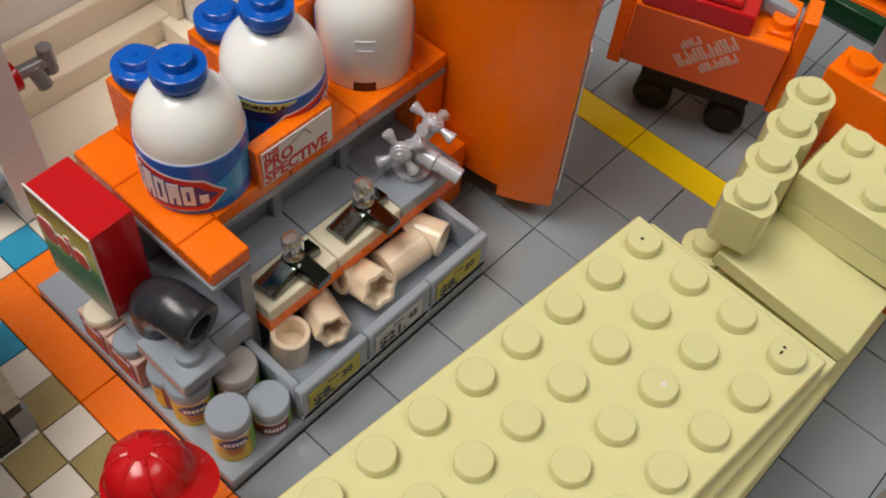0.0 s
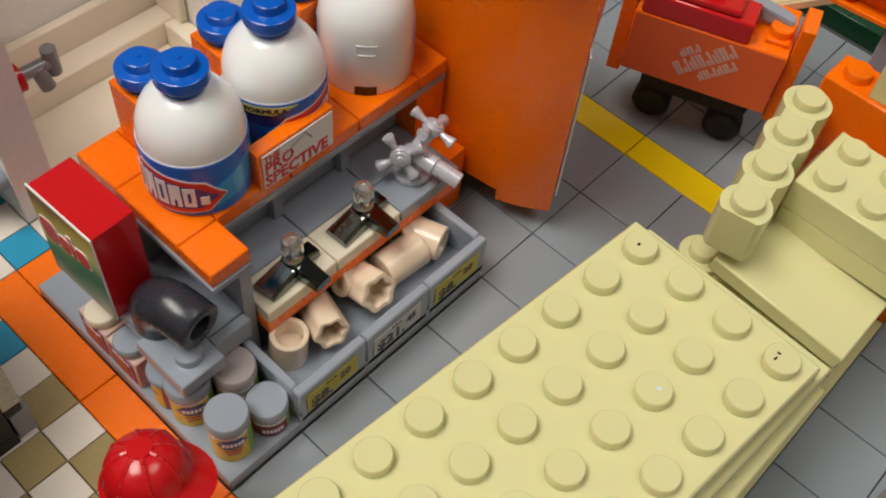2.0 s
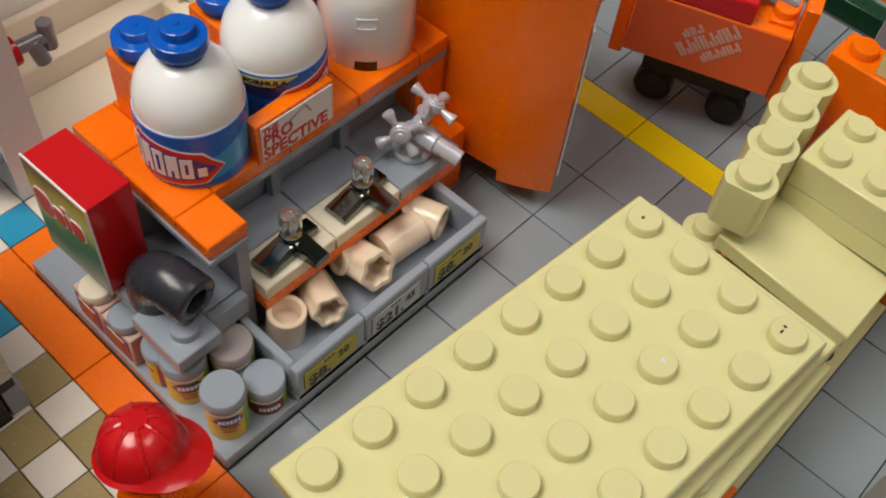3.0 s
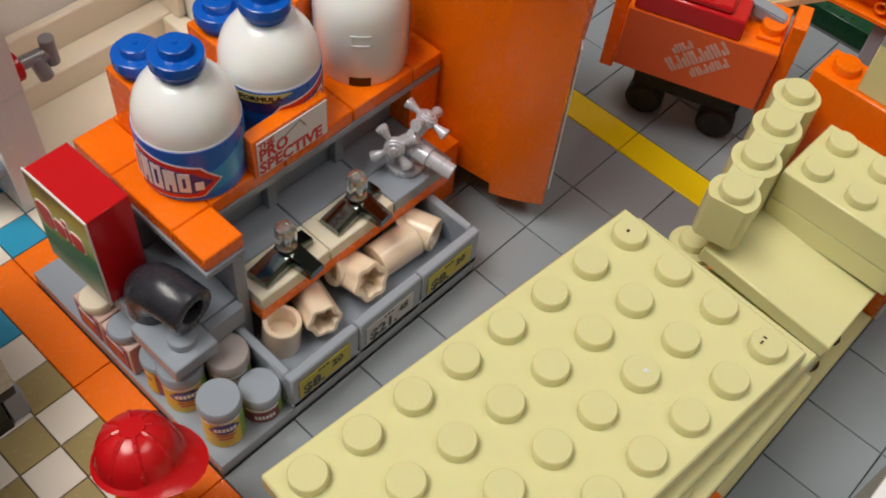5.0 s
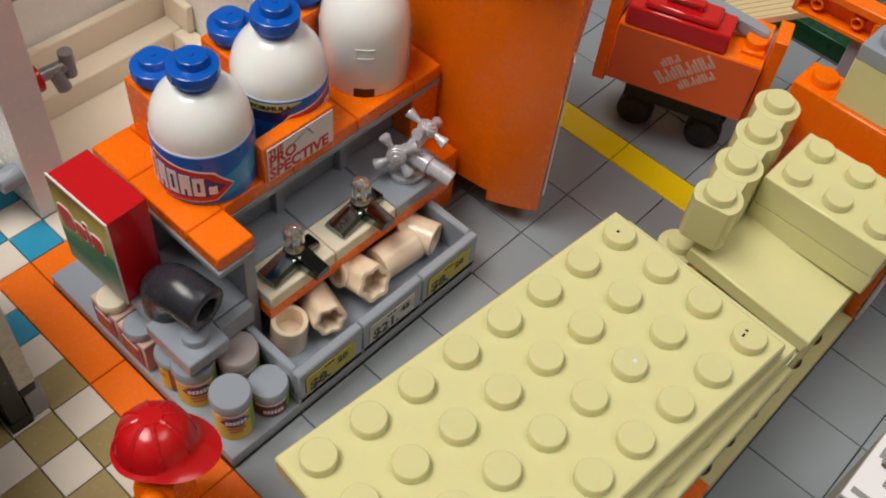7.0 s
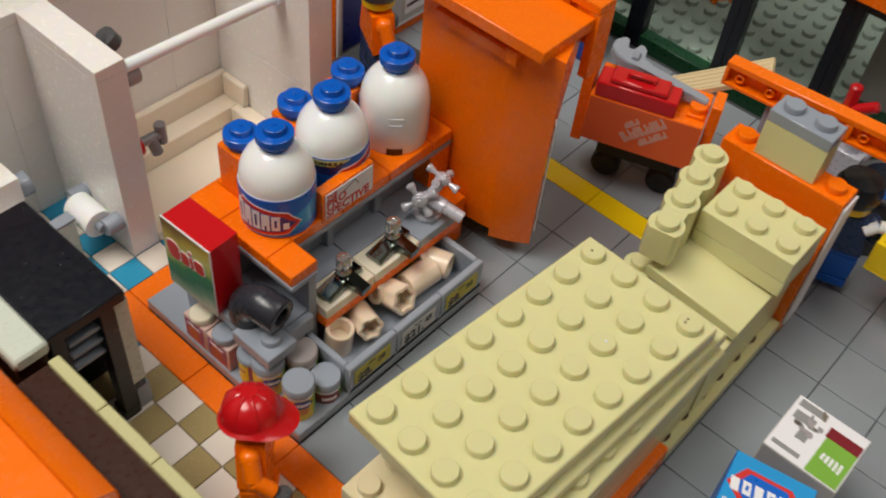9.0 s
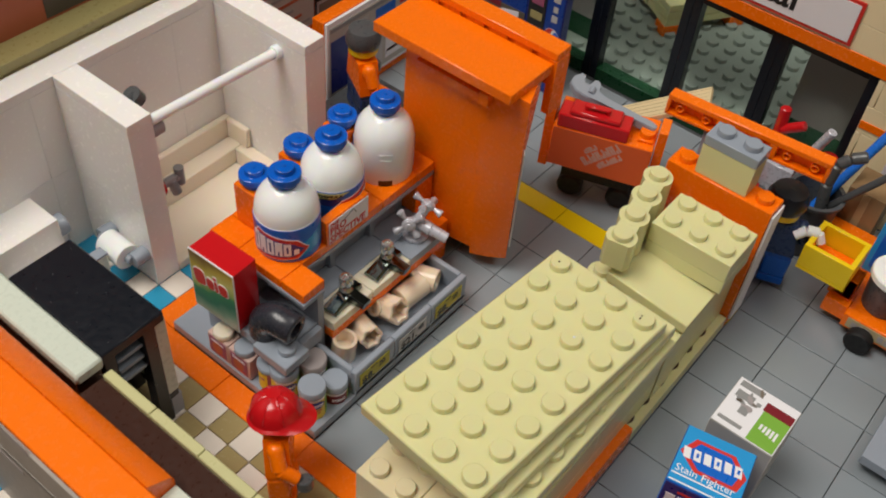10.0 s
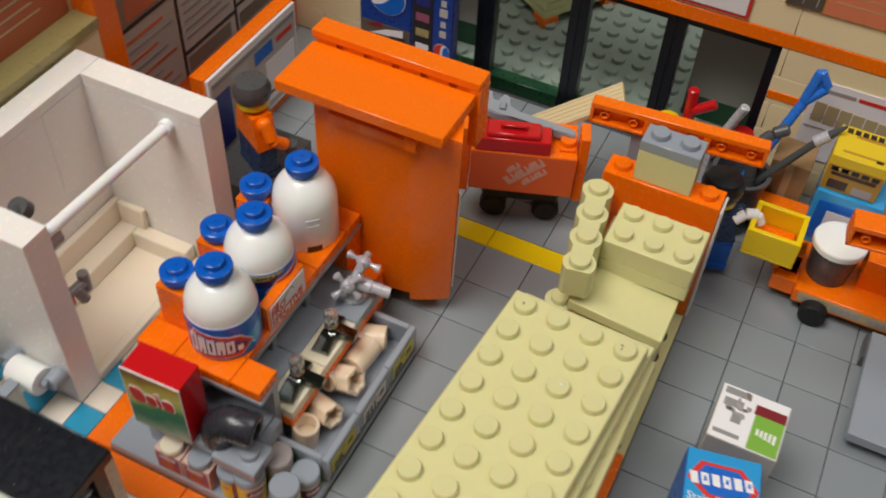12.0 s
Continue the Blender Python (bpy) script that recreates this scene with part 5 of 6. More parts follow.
# ---- shop cart ----
def shop_cart():
    t = thing("shop_cart", "orange shop cart with a white printed badge", "cart", 11.34, -0.62, 0, 0, 0, 20)
    boxpart("bin", (0, -1.98, 2.05, 2.02, 1.98, 3.98), ORANGE, t, "", 0.03)
    f = boxpart("front_print", (-0.03, -1.94, 2.08, -0.004, 1.94, 3.95), DEEP_ORANGE, t, "red orange printed front", 0.004)
    bm = B()
    rot = Matrix.Translation((0, -0.15, 3.02)) @ Matrix.Rotation(radians(-42), 4, "X")
    for y0, y1, z0, z1, n in ((-0.1, 0.5, 0.42, 0.66, 3), (-0.9, 0.85, -0.06, 0.36, 8), (-0.72, 0.4, -0.42, -0.14, 6)):
        step = (y1 - y0) / n
        for k in range(n):
            y = y0 + step * k
            box(bm, -0.042, y, z0, -0.03, y + step * 0.34, z1, 0.003)
            box(bm, -0.042, y + step * 0.46, z0, -0.03, y + step * 0.82, z0 + (z1 - z0) * (0.4, 1.0, 0.7)[k % 3], 0.003)
    bmesh.ops.transform(bm, matrix=rot, verts=bm.verts)
    part("print_bar", bm, P_PINK, f)
    for y in (-2.2, 2.2):
        boxpart("side_post", (0.3, y - 0.18, 1.6, 1.3, y + 0.18, 4.7), ORANGE, t)
    for x in (0.9, 1.85):
        for y in (-1.15, 0.95):
            bm = B()
            rod(bm, (x - 0.28, y, 0.53), (x + 0.28, y, 0.53), 0.53, 32, 0.1)
            part("wheel", bm, TYRE, t)
    boxpart("axle_block", (0.7, -1.5, 1.0, 1.95, 1.4, 2.05), TYRE, t)
    m = Matrix.Translation((11.34 * U, -0.62 * U, 0)) @ Matrix.Rotation(radians(20), 4, "Z")
    b = thing("red_toolbox", "red plastic toolbox in the shop cart", "toolbox")
    b.matrix_basis = m @ Matrix.Translation((0.5 * U, 0.45 * U, 3.98 * U))
    boxpart("case", (-0.5, -1.4, 0, 0.5, 1.4, 0.62), RED, b, "", 0.05)
    boxpart("lid", (-0.42, -1.0, 0.62, 0.42, 1.0, 0.82), RED, b, "", 0.06)
    bm = B()
    box(bm, -0.15, -0.5, 0.81, 0.15, -0.36, 0.93, 0.03)
    box(bm, -0.15, 0.36, 0.81, 0.15, 0.5, 0.93, 0.03)
    box(bm, -0.15, -0.5, 0.93, 0.15, 0.5, 1.02, 0.03)
    part("handle", bm, RED, b)
    p = thing("wrench", "light grey plastic wrench lying across the cart", "wrench")
    p.matrix_basis = m @ Matrix.Translation((0.95 * U, -1.83 * U, 4.22 * U)) @ Matrix.Rotation(radians(-12.4), 4, "Z") @ Matrix.Rotation(radians(6), 4, "X")
    bm = B()
    plate_xy(bm, [(-0.16, 0), (0.16, 0), (0.2, 0.3), (0.16, 2.3), (0.3, 2.7), (0.72, 2.75), (0.95, 2.95), (0.9, 3.14), (0.42, 3.14), (0.36, 3.4), (0.85, 3.5), (0.92, 3.72), (0.55, 3.92), (0.1, 3.85), (-0.22, 3.5), (-0.3, 3.0), (-0.16, 2.4)], -0.14, 0.2)
    bmesh.ops.bevel(bm, geom=bm.edges[:], offset=0.04, segments=2, affect="EDGES")
    part("wrench_body", bm, GREY, p)
    bm = B()
    rod(bm, (-0.02, 2.9, 0.2), (0.3, 2.95, 0.26), 0.13, 12)
    part("adjuster", bm, GREY, p)
    p = thing("plank_sheet", "pale printed wood plank sheet leaning in the cart", "plank")
    p.matrix_basis = m @ Matrix.Translation((2.54 * U, -2.15 * U, 4.19 * U)) @ Matrix.Rotation(radians(-31), 4, "X") @ Matrix.Rotation(radians(-2.5), 4, "Y") @ Matrix.Rotation(radians(2), 4, "Z")
    f = boxpart("sheet", (-0.5, -1.7, 0, 0.7, 2.1, 0.22), PLANK, p)
    bm = B()
    for k in range(5):
        box(bm, -0.42 + 0.24 * k, -1.65, 0.222, -0.4 + 0.24 * k, 2.05 - 0.2 * (k % 2), 0.232, 0.002)
    part("grain_line", bm, P_TAN, f)
    q = thing("grey_block", "grey block beside the toolbox in the cart", "brick")
    q.matrix_basis = m @ Matrix.Translation((0.75 * U, -1.6 * U, 3.98 * U))
    bm = B()
    box(bm, -0.4, -0.3, 0, 0.4, 0.3, 0.12)
    stud(bm, 0, 0, 0.12)
    part("block_body", bm, ORANGE, q)


wheeled_bin()
shop_cart()


def beam(name, label, p, q, z, h=0.85, w=0.5, holes=6):
    """A long orange beam with pin rings on its side."""
    t = thing(name, label, "beam", 0, 0, 0)
    a, c = Vector((p[0], p[1], 0)), Vector((q[0], q[1], 0))
    d = (c - a)
    ang = math.atan2(d.y, d.x)
    m = Matrix.Translation((a.x * U, a.y * U, (z - h) * U)) @ Matrix.Rotation(ang, 4, "Z")
    L = d.length
    bm = B()
    box(bm, 0, -w / 2, h - 0.22, L, w / 2, h, 0.03)
    box(bm, 0, w / 2 - 0.15, 0, L, w / 2, h - 0.22, 0.03)
    for k in range(holes // 2 + 1):
        x = L * k / (holes // 2)
        box(bm, max(0, x - 0.12), -w / 2, 0, min(L, x + 0.12), w / 2 - 0.15, h - 0.22, 0.02)
    box(bm, 0, -w / 2, 0, L, w / 2 - 0.15, 0.12, 0.02)
    part("beam_body", bm, ORANGE, t, at=m)
    for k in range(holes):
        x = L * (k + 0.5) / holes
        bm = B()
        ring_tube(bm, (x, w / 2 - 0.2, 0.36), (0, -1, 0), w - 0.26, 0.16, 0.1, 18)
        part("pin_ring", bm, ORANGE, t, at=m)
    return t


def right_side():
    t = beam("crossbar", "long orange crossbar with pin rings on grey posts", (11.4, -2.78), (11.92, -8.76), 7.45)
    for x, y in ((11.6, -4.6),):
        boxpart("post", (x - 0.1, y - 0.3, 0, x + 0.3, y + 0.3, 6.6), GREY, t, "grey post")
    t = thing("bucket_cart", "orange utility cart with a printed front plank", "cart", 0, 0, 0)
    boxpart("deck", (12.9, -16.5, 0.6, 16.6, -10.6, 0.95), ORANGE, t)
    f = boxpart("front_plank", (12.45, -16.5, 0.5, 12.9, -11.3, 1.15), ORANGE, t, "", 0.03)
    g = boxpart("plank_print", (12.42, -15.8, 0.62, 12.446, -11.5, 1.08), P_TAN, f, "tan printed strip", 0.003)
    bm = B()
    for k in range(15):
        if k not in (3, 8):
            box(bm, 12.40, -11.9 - 0.26 * k, 0.72, 12.417, -11.68 - 0.26 * k, 0.98, 0.003)
    part("print_bar", bm, P_MAUVE, g)
    boxpart("corner_block", (12.7, -11.3, 0.5, 13.6, -10.4, 1.2), ORANGE, t)
    boxpart("side_arm", (13.0, -11.2, 1.2, 13.9, -10.3, 2.2), ORANGE, t)
    boxpart("seat_block", (13.8, -15.2, 0.95, 15.0, -13.3, 2.4), ORANGE, t)
    boxpart("back_plate", (15.6, -16.0, 0.95, 16.6, -8.8, 1.6), ORANGE, t)
    for y in (-12.2, -15.6):
        bm = B()
        rod(bm, (11.95, y, 0.5), (12.44, y, 0.5), 0.5, 24, 0.06)
        part("wheel", bm, TYRE, t)
    t = thing("paint_bucket", "dark grey bucket with a white lid", "bucket", 14.0, -12.2, 0.95)
    bm = B()
    lathe(bm, ((0.72, 0), (0.77, 0.05), (0.9, 1.6)), n=36)
    part("bucket_body", bm, DARK_GREY, t)
    bm = B()
    lathe(bm, ((0.95, 1.5), (0.98, 1.53), (0.98, 1.75), (0.94, 1.8)), n=36)
    part("lid", bm, WHITE, t, "smooth white lid")
    t = thing("yellow_tub", "yellow open tub held over the cart", "tub", 12.2, -10.9, 2.2)
    bm = B()
    box(bm, 0, 0, 0, 1.7, 1.9, 0.15)
    box(bm, 0, 0, 0.15, 0.2, 1.9, 1.2)
    box(bm, 1.5, 0, 0.15, 1.7, 1.9, 1.2)
    box(bm, 0.2, 0, 0.15, 1.5, 0.2, 1.2)
    box(bm, 0.2, 1.7, 0.15, 1.5, 1.9, 1.2)
    part("tub_body", bm, YELLOW, t)
    boxpart("tub_floor", (0.25, 0.25, 0.16, 1.45, 1.65, 0.4), ORANGE, t, "orange brick inside the tub")
    boxpart("tub_bracket", (0.8, -0.3, -0.9, 1.6, 0.4, 0.0), ORANGE, t, "orange bracket below")
    t = thing("white_glove", "white curved handle beside the toy figure", "handle", 13.0, -8.8, 3.2)
    bm = B()
    rod(bm, (-0.3, 0.35, -0.1), (-0.1, 0.05, 0.2), 0.2, 12)
    rod(bm, (-0.1, 0.05, 0.2), (0.05, -0.35, 0.22), 0.22, 12)
    rod(bm, (0.05, -0.35, 0.22), (0.05, -0.55, -0.15), 0.18, 12)
    part("handle_body", bm, WHITE, t)
    t = beam("lever_beam", "orange beam with pin rings above the cart", (11.6, -12.0), (12.4, -18.5), 6.0, 0.9, 0.9)
    boxpart("beam_plate", (11.7, -18, 5.6, 13.6, -14.4, 6.05), ORANGE, t)
    boxpart("post", (12.2, -16.4, 0.95, 12.9, -15.6, 5.6), GREY, t, "grey post")
    # printed cartons beside the timber cart
    t = thing("printed_carton", "white carton with green and dark printed top", "box", 3.15, -12.15, 0)
    boxpart("carton", (0, 0, 0, 2.1, 2.12, 3.4), P_CARD, t)
    f = boxpart("top_print", (0.02, 0.02, 3.402, 2.08, 2.1, 3.42), P_WHITE, t, "printed top", 0.004)
    boxpart("print_field", (0.05, 0.05, 3.42, 1.7, 0.95, 3.43), P_LIME, f, "", 0.003)
    boxpart("print_field", (1.35, 0.05, 3.43, 1.72, 1.0, 3.44), P_DARKRED, f, "", 0.003)
    for x0, y0, x1, y1 in ((1.75, 1.2, 2.0, 2.0), (1.3, 1.35, 1.6, 1.95), (1.35, 1.1, 1.5, 1.25), (0.75, 1.3, 1.1, 1.6), (0.2, 1.2, 0.35, 2.0)):
        boxpart("print_bar", (x0, y0, 3.421, x1, y1, 3.43), P_GREY, f, "", 0.002)
    rng = random.Random(7)
    for k in range(9):
        bm = B()
        cx, cy, w, h, tilt = rng.uniform(1.0, 1.9), rng.uniform(1.25, 1.95), rng.uniform(0.05, 0.2), rng.uniform(0.04, 0.1), rng.uniform(0, 3)
        plate_xy(bm, [(min(2.05, cx + w * math.cos(a) * math.cos(tilt) - h * math.sin(a) * math.sin(tilt)), min(2.06, cy + w * math.cos(a) * math.sin(tilt) + h * math.sin(a) * math.cos(tilt))) for a in [math.pi * i / 6 for i in range(12)]], 3.431 + 0.002 * k, 3.4325 + 0.002 * k)
        part("print_patch", bm, (P_GREY, P_PHOTO, P_MAUVE)[k % 3], f)
    for k in range(5):
        boxpart("print_bar", (0.5 + 0.03 * k, 0.2 + 0.13 * k, 3.432, 0.85, 0.28 + 0.13 * k, 3.44), P_WHITE, f, "", 0.002)
    t = thing("blue_carton", "blue detergent carton with a red badge", "box", 0.72, -12.2, 0, 0, 0, 11)
    boxpart("carton", (0, 0, 0, 2.15, 2.15, 3.5), P_BLUE, t)
    f = boxpart("top_print", (0.02, 0.02, 3.502, 2.13, 2.13, 3.52), P_SKY, t, "sky blue printed top", 0.004)

    hexp = [(1.15, 2.1), (1.75, 1.75), (1.75, 0.55), (1.15, 0.05), (0.6, 0.2), (0.6, 1.5), (1.15, 2.1)]
    for k, (s, mat) in enumerate(((1.0, P_RED), (0.8, P_BLUE))):
        bm = B()
        plate_xy(bm, [(1.17 + (x - 1.17) * s, 1.07 + (y - 1.07) * s) for x, y in hexp[:-1]], 3.521 + 0.009 * k, 3.528 + 0.009 * k)
        part("badge", bm, mat, f, "red printed badge edge" if k == 0 else "")
    for k in range(6):
        bm = B()
        x0, y0 = 0.92 + 0.02 * k, 1.96 - 0.31 * k
        plate_xy(bm, [(x0 + 0.04, y0 - 0.22), (x0 + 0.04, y0), (x0 + 0.42, y0 + 0.07), (x0 + 0.42, y0 - 0.15)], 3.54, 3.55)
        part("print_bar", bm, P_WHITE, f)
        if k % 2:
            boxpart("print_gap", (x0 + 0.16, y0 - 0.12, 3.551, x0 + 0.31, y0 - 0.04, 3.556), P_BLUE, f, "", 0.001)
    for x in (0.3, 0.05):
        boxpart("print_bar", (x, 0.05, 3.521, x + 0.05, 2.1, 3.53), P_WHITE, f, "", 0.002)
    text_part("lettering", "Stain Fighter", 0.36, P_WHITE, f, Matrix.Translation((0.42 * U, 2.05 * U, 3.53 * U)) @ Matrix.Rotation(radians(-90), 4, "Z"))
    g = boxpart("front_print", (-0.03, 0.02, 0.1, -0.004, 2.13, 3.45), P_NAVY, t, "dark blue printed front", 0.004)
    for k in range(5):
        boxpart("print_bar", (-0.045, 1.7 - 0.36 * k, 2.42, -0.03, 1.99 - 0.36 * k, 2.95), P_LAV, g, "", 0.003)
    boxpart("badge", (-0.04, 0.05, 2.05, -0.03, 2.1, 2.2), P_RED, g, "", 0.003)
    boxpart("badge", (-0.04, 0.05, 3.1, -0.03, 1.7, 3.2), P_RED, g, "", 0.003)
    t = thing("hand_truck", "orange hand truck with black wheels before the cartons", "hand truck", 0.0, -11.1, 0)
    bm = B()
    for y in (-0.75, 0.75):
        rod(bm, (-0.45, y, 0.3), (-0.6, y, 2.6), 0.2, 12)
    for z in (1.0, 1.8, 2.5):
        rod(bm, (-0.5, -0.8, z), (-0.5, 0.8, z), 0.24, 14)
    part("truck_frame", bm, ORANGE, t)
    boxpart("toe_plate", (-0.4, -0.9, 0.02, 0.3, 0.9, 0.2), ORANGE, t)
    for y in (-1.15, 1.15):
        bm = B()
        rod(bm, (-0.4, y - 0.2, 0.5), (-0.4, y + 0.2, 0.5), 0.5, 24, 0.05)
        part("wheel", bm, TYRE, t)
    # grey flat cart in the corner
    t = thing("flat_cart", "light grey flat cart with an upright post", "cart", 0, 0, 0)
    boxpart("deck", (7.2, -19.0, 0.5, 12.0, -14.3, 0.9), GREY, t)
    boxpart("post", (10.6, -16.0, 0.9, 11.4, -15.2, 4.4), GREY, t)
    boxpart("crossbar", (10.5, -19.0, 4.0, 11.6, -14.9, 4.5), GREY, t)
    boxpart("side_plate", (11.0, -15.0, 0.0, 12.2, -14.2, 0.5), DARK_GREY, t)
    # tools and cartons by the window wall
    t = thing("tool_bucket", "grey tub holding toy tools", "bucket", 15.9, -8.0, 0)
    bm = B()
    lathe(bm, ((0.8, 0), (0.9, 0.05), (1.05, 2.6), (1.15, 2.65), (1.15, 2.8), (0.98, 2.8), (0.85, 0.4)), n=28)
    part("tub_body", bm, DARK_GREY, t)
    t = thing("toy_shovel", "blue toy shovel standing blade up in the tub", "shovel", 15.7, -7.6, 0.45)
    bm = B()
    rod(bm, (0, 0, 0), (2.1, -1.64, 4.9), 0.19, 14)
    part("handle", bm, BLUE_LIGHT, t)
    bm = B()
    n, c1, c2 = Vector((2.05, -1.6, 4.85)), Vector((2.3, -1.82, 6.2)), Vector((2.32, -2.24, 5.55))
    for p, q in ((n, c1), (c1, c2), (c2, n)):
        rod(bm, p, q, 0.19, 12, 0.05)
    side = (c1 - n).cross(c2 - n).normalized() * 0.07
    a, b = [bm.verts.new(p + side) for p in (n, c1, c2)], [bm.verts.new(p - side) for p in (n, c1, c2)]
    for q in (a, b[::-1], (a[1], a[0], b[0], b[1]), (a[2], a[1], b[1], b[2]), (a[0], a[2], b[2], b[0])):
        bm.faces.new(q)
    part("blade", bm, BLUE_LIGHT, t, "blue rimmed blade")
    t = thing("toy_chisel", "dark grey toy chisel with a silver collar in the tub", "chisel", 15.65, -7.4, 0.45)
    bm = B()
    rod(bm, (0, 0, 0), (0.85, -2.8, 4.3), 0.15, 12)
    part("shaft", bm, DARK_GREY, t)
    bm = B()
    rod(bm, (0.82, -2.7, 4.2), (0.97, -3.1, 4.6), 0.22, 14)
    part("collar", bm, SILVER, t, "silver collar")
    bm = B()
    d = Vector((0.1, -0.5, 0.6)).normalized()
    lathe(bm, ((0.18, 0), (0.14, 0.3), (0.05, 0.75)), n=14)
    bmesh.ops.transform(bm, matrix=Matrix.Translation((0.96, -3.08, 4.58)) @ d.to_track_quat("Z", "Y").to_matrix().to_4x4(), verts=bm.verts)
    part("tip", bm, DARK_GREY, t)
    t = thing("toy_hook", "dark grey bent toy tool standing in the tub", "tool", 15.75, -8.35, 0.45)
    bm = B()
    pts = ((0.0, 0.0, 0), (-0.12, -0.06, 1.8), (-0.05, 0.11, 3.1), (0.05, 0.04, 4.0), (0.25, -0.25, 4.35), (0.5, -0.75, 4.6))
    for p, q in zip(pts, pts[1:]):
        rod(bm, p, q, 0.23, 14, 0.08)
    part("hook_body", bm, DARK_GREY, t)
    t = thing("red_rake", "red toy fork standing by the window", "fork", 18.2, -5.4, -0.4)
    bm = B()
    rod(bm, (0, 0.1, 0), (0.2, 0.3, 4.3), 0.24, 12, 0.06)
    rod(bm, (0.1, 0.15, 3.3), (0.2, -0.7, 3.9), 0.22, 12, 0.06)
    rod(bm, (0, -1.9, 0), (0, -2.1, 3.2), 0.42, 12, 0.06)
    rod(bm, (0, 0.1, 0.2), (0, -2.0, 0.2), 0.2, 10)
    part("fork_body", bm, RED, t)
    t = thing("cardboard_box", "plain brown cardboard box behind the utility cart", "box", 16.75, -10.4, 0)
    boxpart("carton", (0, 0, 0, 1.6, 1.5, 3.1), CARDBOARD, t)
    boxpart("tape_strip", (-0.02, 0.6, 0.1, -0.004, 0.9, 3.05), P_TAN, t, "tan tape strip", 0.004)
    t = thing("chrome_block", "silver grey fitting by the window", "fitting", 17.9, -5.95, -0.4)
    bm = B()
    box(bm, -0.5, -0.6, 0, 0.5, 0.6, 2.2)
    cyl(bm, 0, 0, 2.2, 2.7, 0.4)
    part("fitting_body", bm, SILVER, t)
    bm = B()
    rod(bm, (0.1, -0.55, 1.6), (0.1, -0.85, 3.1), 0.16, 12)
    rod(bm, (0.1, -0.85, 3.1), (0.1, -1.3, 4.5), 0.2, 12)
    part("lever", bm, SILVER, t, "grey slanting lever")
    t = thing("blue_boxes", "blue printed cartons stacked on the cart", "box", 15.3, -13.2, 0.95)
    boxpart("carton", (0, 0, 0, 2.2, 2.4, 2.6), P_SKY, t)
    boxpart("front_print", (-0.03, 0.2, 0.3, -0.004, 2.2, 2.2), P_BLUE, t, "", 0.004)
    boxpart("badge", (-0.045, 0.5, 1.0, -0.03, 1.8, 1.8), P_WHITE, t, "", 0.004)
    t = thing("yellow_carton", "yellow and black printed tool carton", "box", 15.5, -12.8, 3.55)
    boxpart("carton", (0, 0, 0, 1.9, 2.0, 1.6), P_YELLOW, t)
    f = boxpart("front_print", (-0.03, 0.02, 0.05, -0.004, 1.98, 1.2), P_OCHRE, t, "", 0.004)
    for y0, y1, z0, z1, m in ((0.2, 0.9, 0.1, 0.45, P_MAUVE), (1.1, 1.8, 0.15, 0.55, BROWN), (0.2, 1.8, 0.75, 0.9, BROWN), (1.2, 1.8, 1.0, 1.1, P_YELLOW)):
        boxpart("print_bar", (-0.045, y0, z0, -0.03, y1, z1), m, f, "", 0.003)
    g = boxpart("top_print", (0.05, 0.05, 1.602, 1.85, 1.95, 1.61), P_YELLOW, t, "", 0.003)
    boxpart("print_bar", (0.3, 0.2, 1.611, 0.42, 1.7, 1.62), P_OCHRE, g, "", 0.002)
    for k in range(6):
        boxpart("print_bar", (1.45, 0.15 + 0.28 * k, 1.611, 1.75, 0.36 + 0.28 * k, 1.62), P_BLACK, g, "", 0.002)
    boxpart("print_bar", (0.2, 0.25, 1.611, 0.36, 0.5, 1.62), P_BLACK, g, "", 0.002)
    for k in range(5):
        boxpart("print_bar", (-0.045, 0.15 + 0.36 * k, 0.95, -0.03, 0.42 + 0.36 * k, 1.15), P_BLACK, f, "", 0.003)
    boxpart("print_bar", (1.3, 0.3, 1.611, 1.5, 1.4, 1.62), P_OCHRE, g, "", 0.002)
    t = thing("grey_pipe", "light grey pipe lying on the cartons", "pipe", 16.5, -14.6, 0.95)
    bm = B()
    rod(bm, (0, 0, 0), (0.3, 0.6, 2.9), 0.5, 18)
    part("pipe_body", bm, GREY, t)
    # drinks machine in the corner
    t = thing("drinks_machine", "blue drinks machine with round red white and blue marks", "machine", 16.6, 4.85, 0)
    boxpart("body", (0, 0, 0, 0.55, 4.4, 7.6), P_NAVY, t)
    f = boxpart("front_panel", (-0.04, 1.95, 0.2, -0.004, 4.35, 7.4), P_BLUE_SHADED, t, "blue printed front", 0.004)

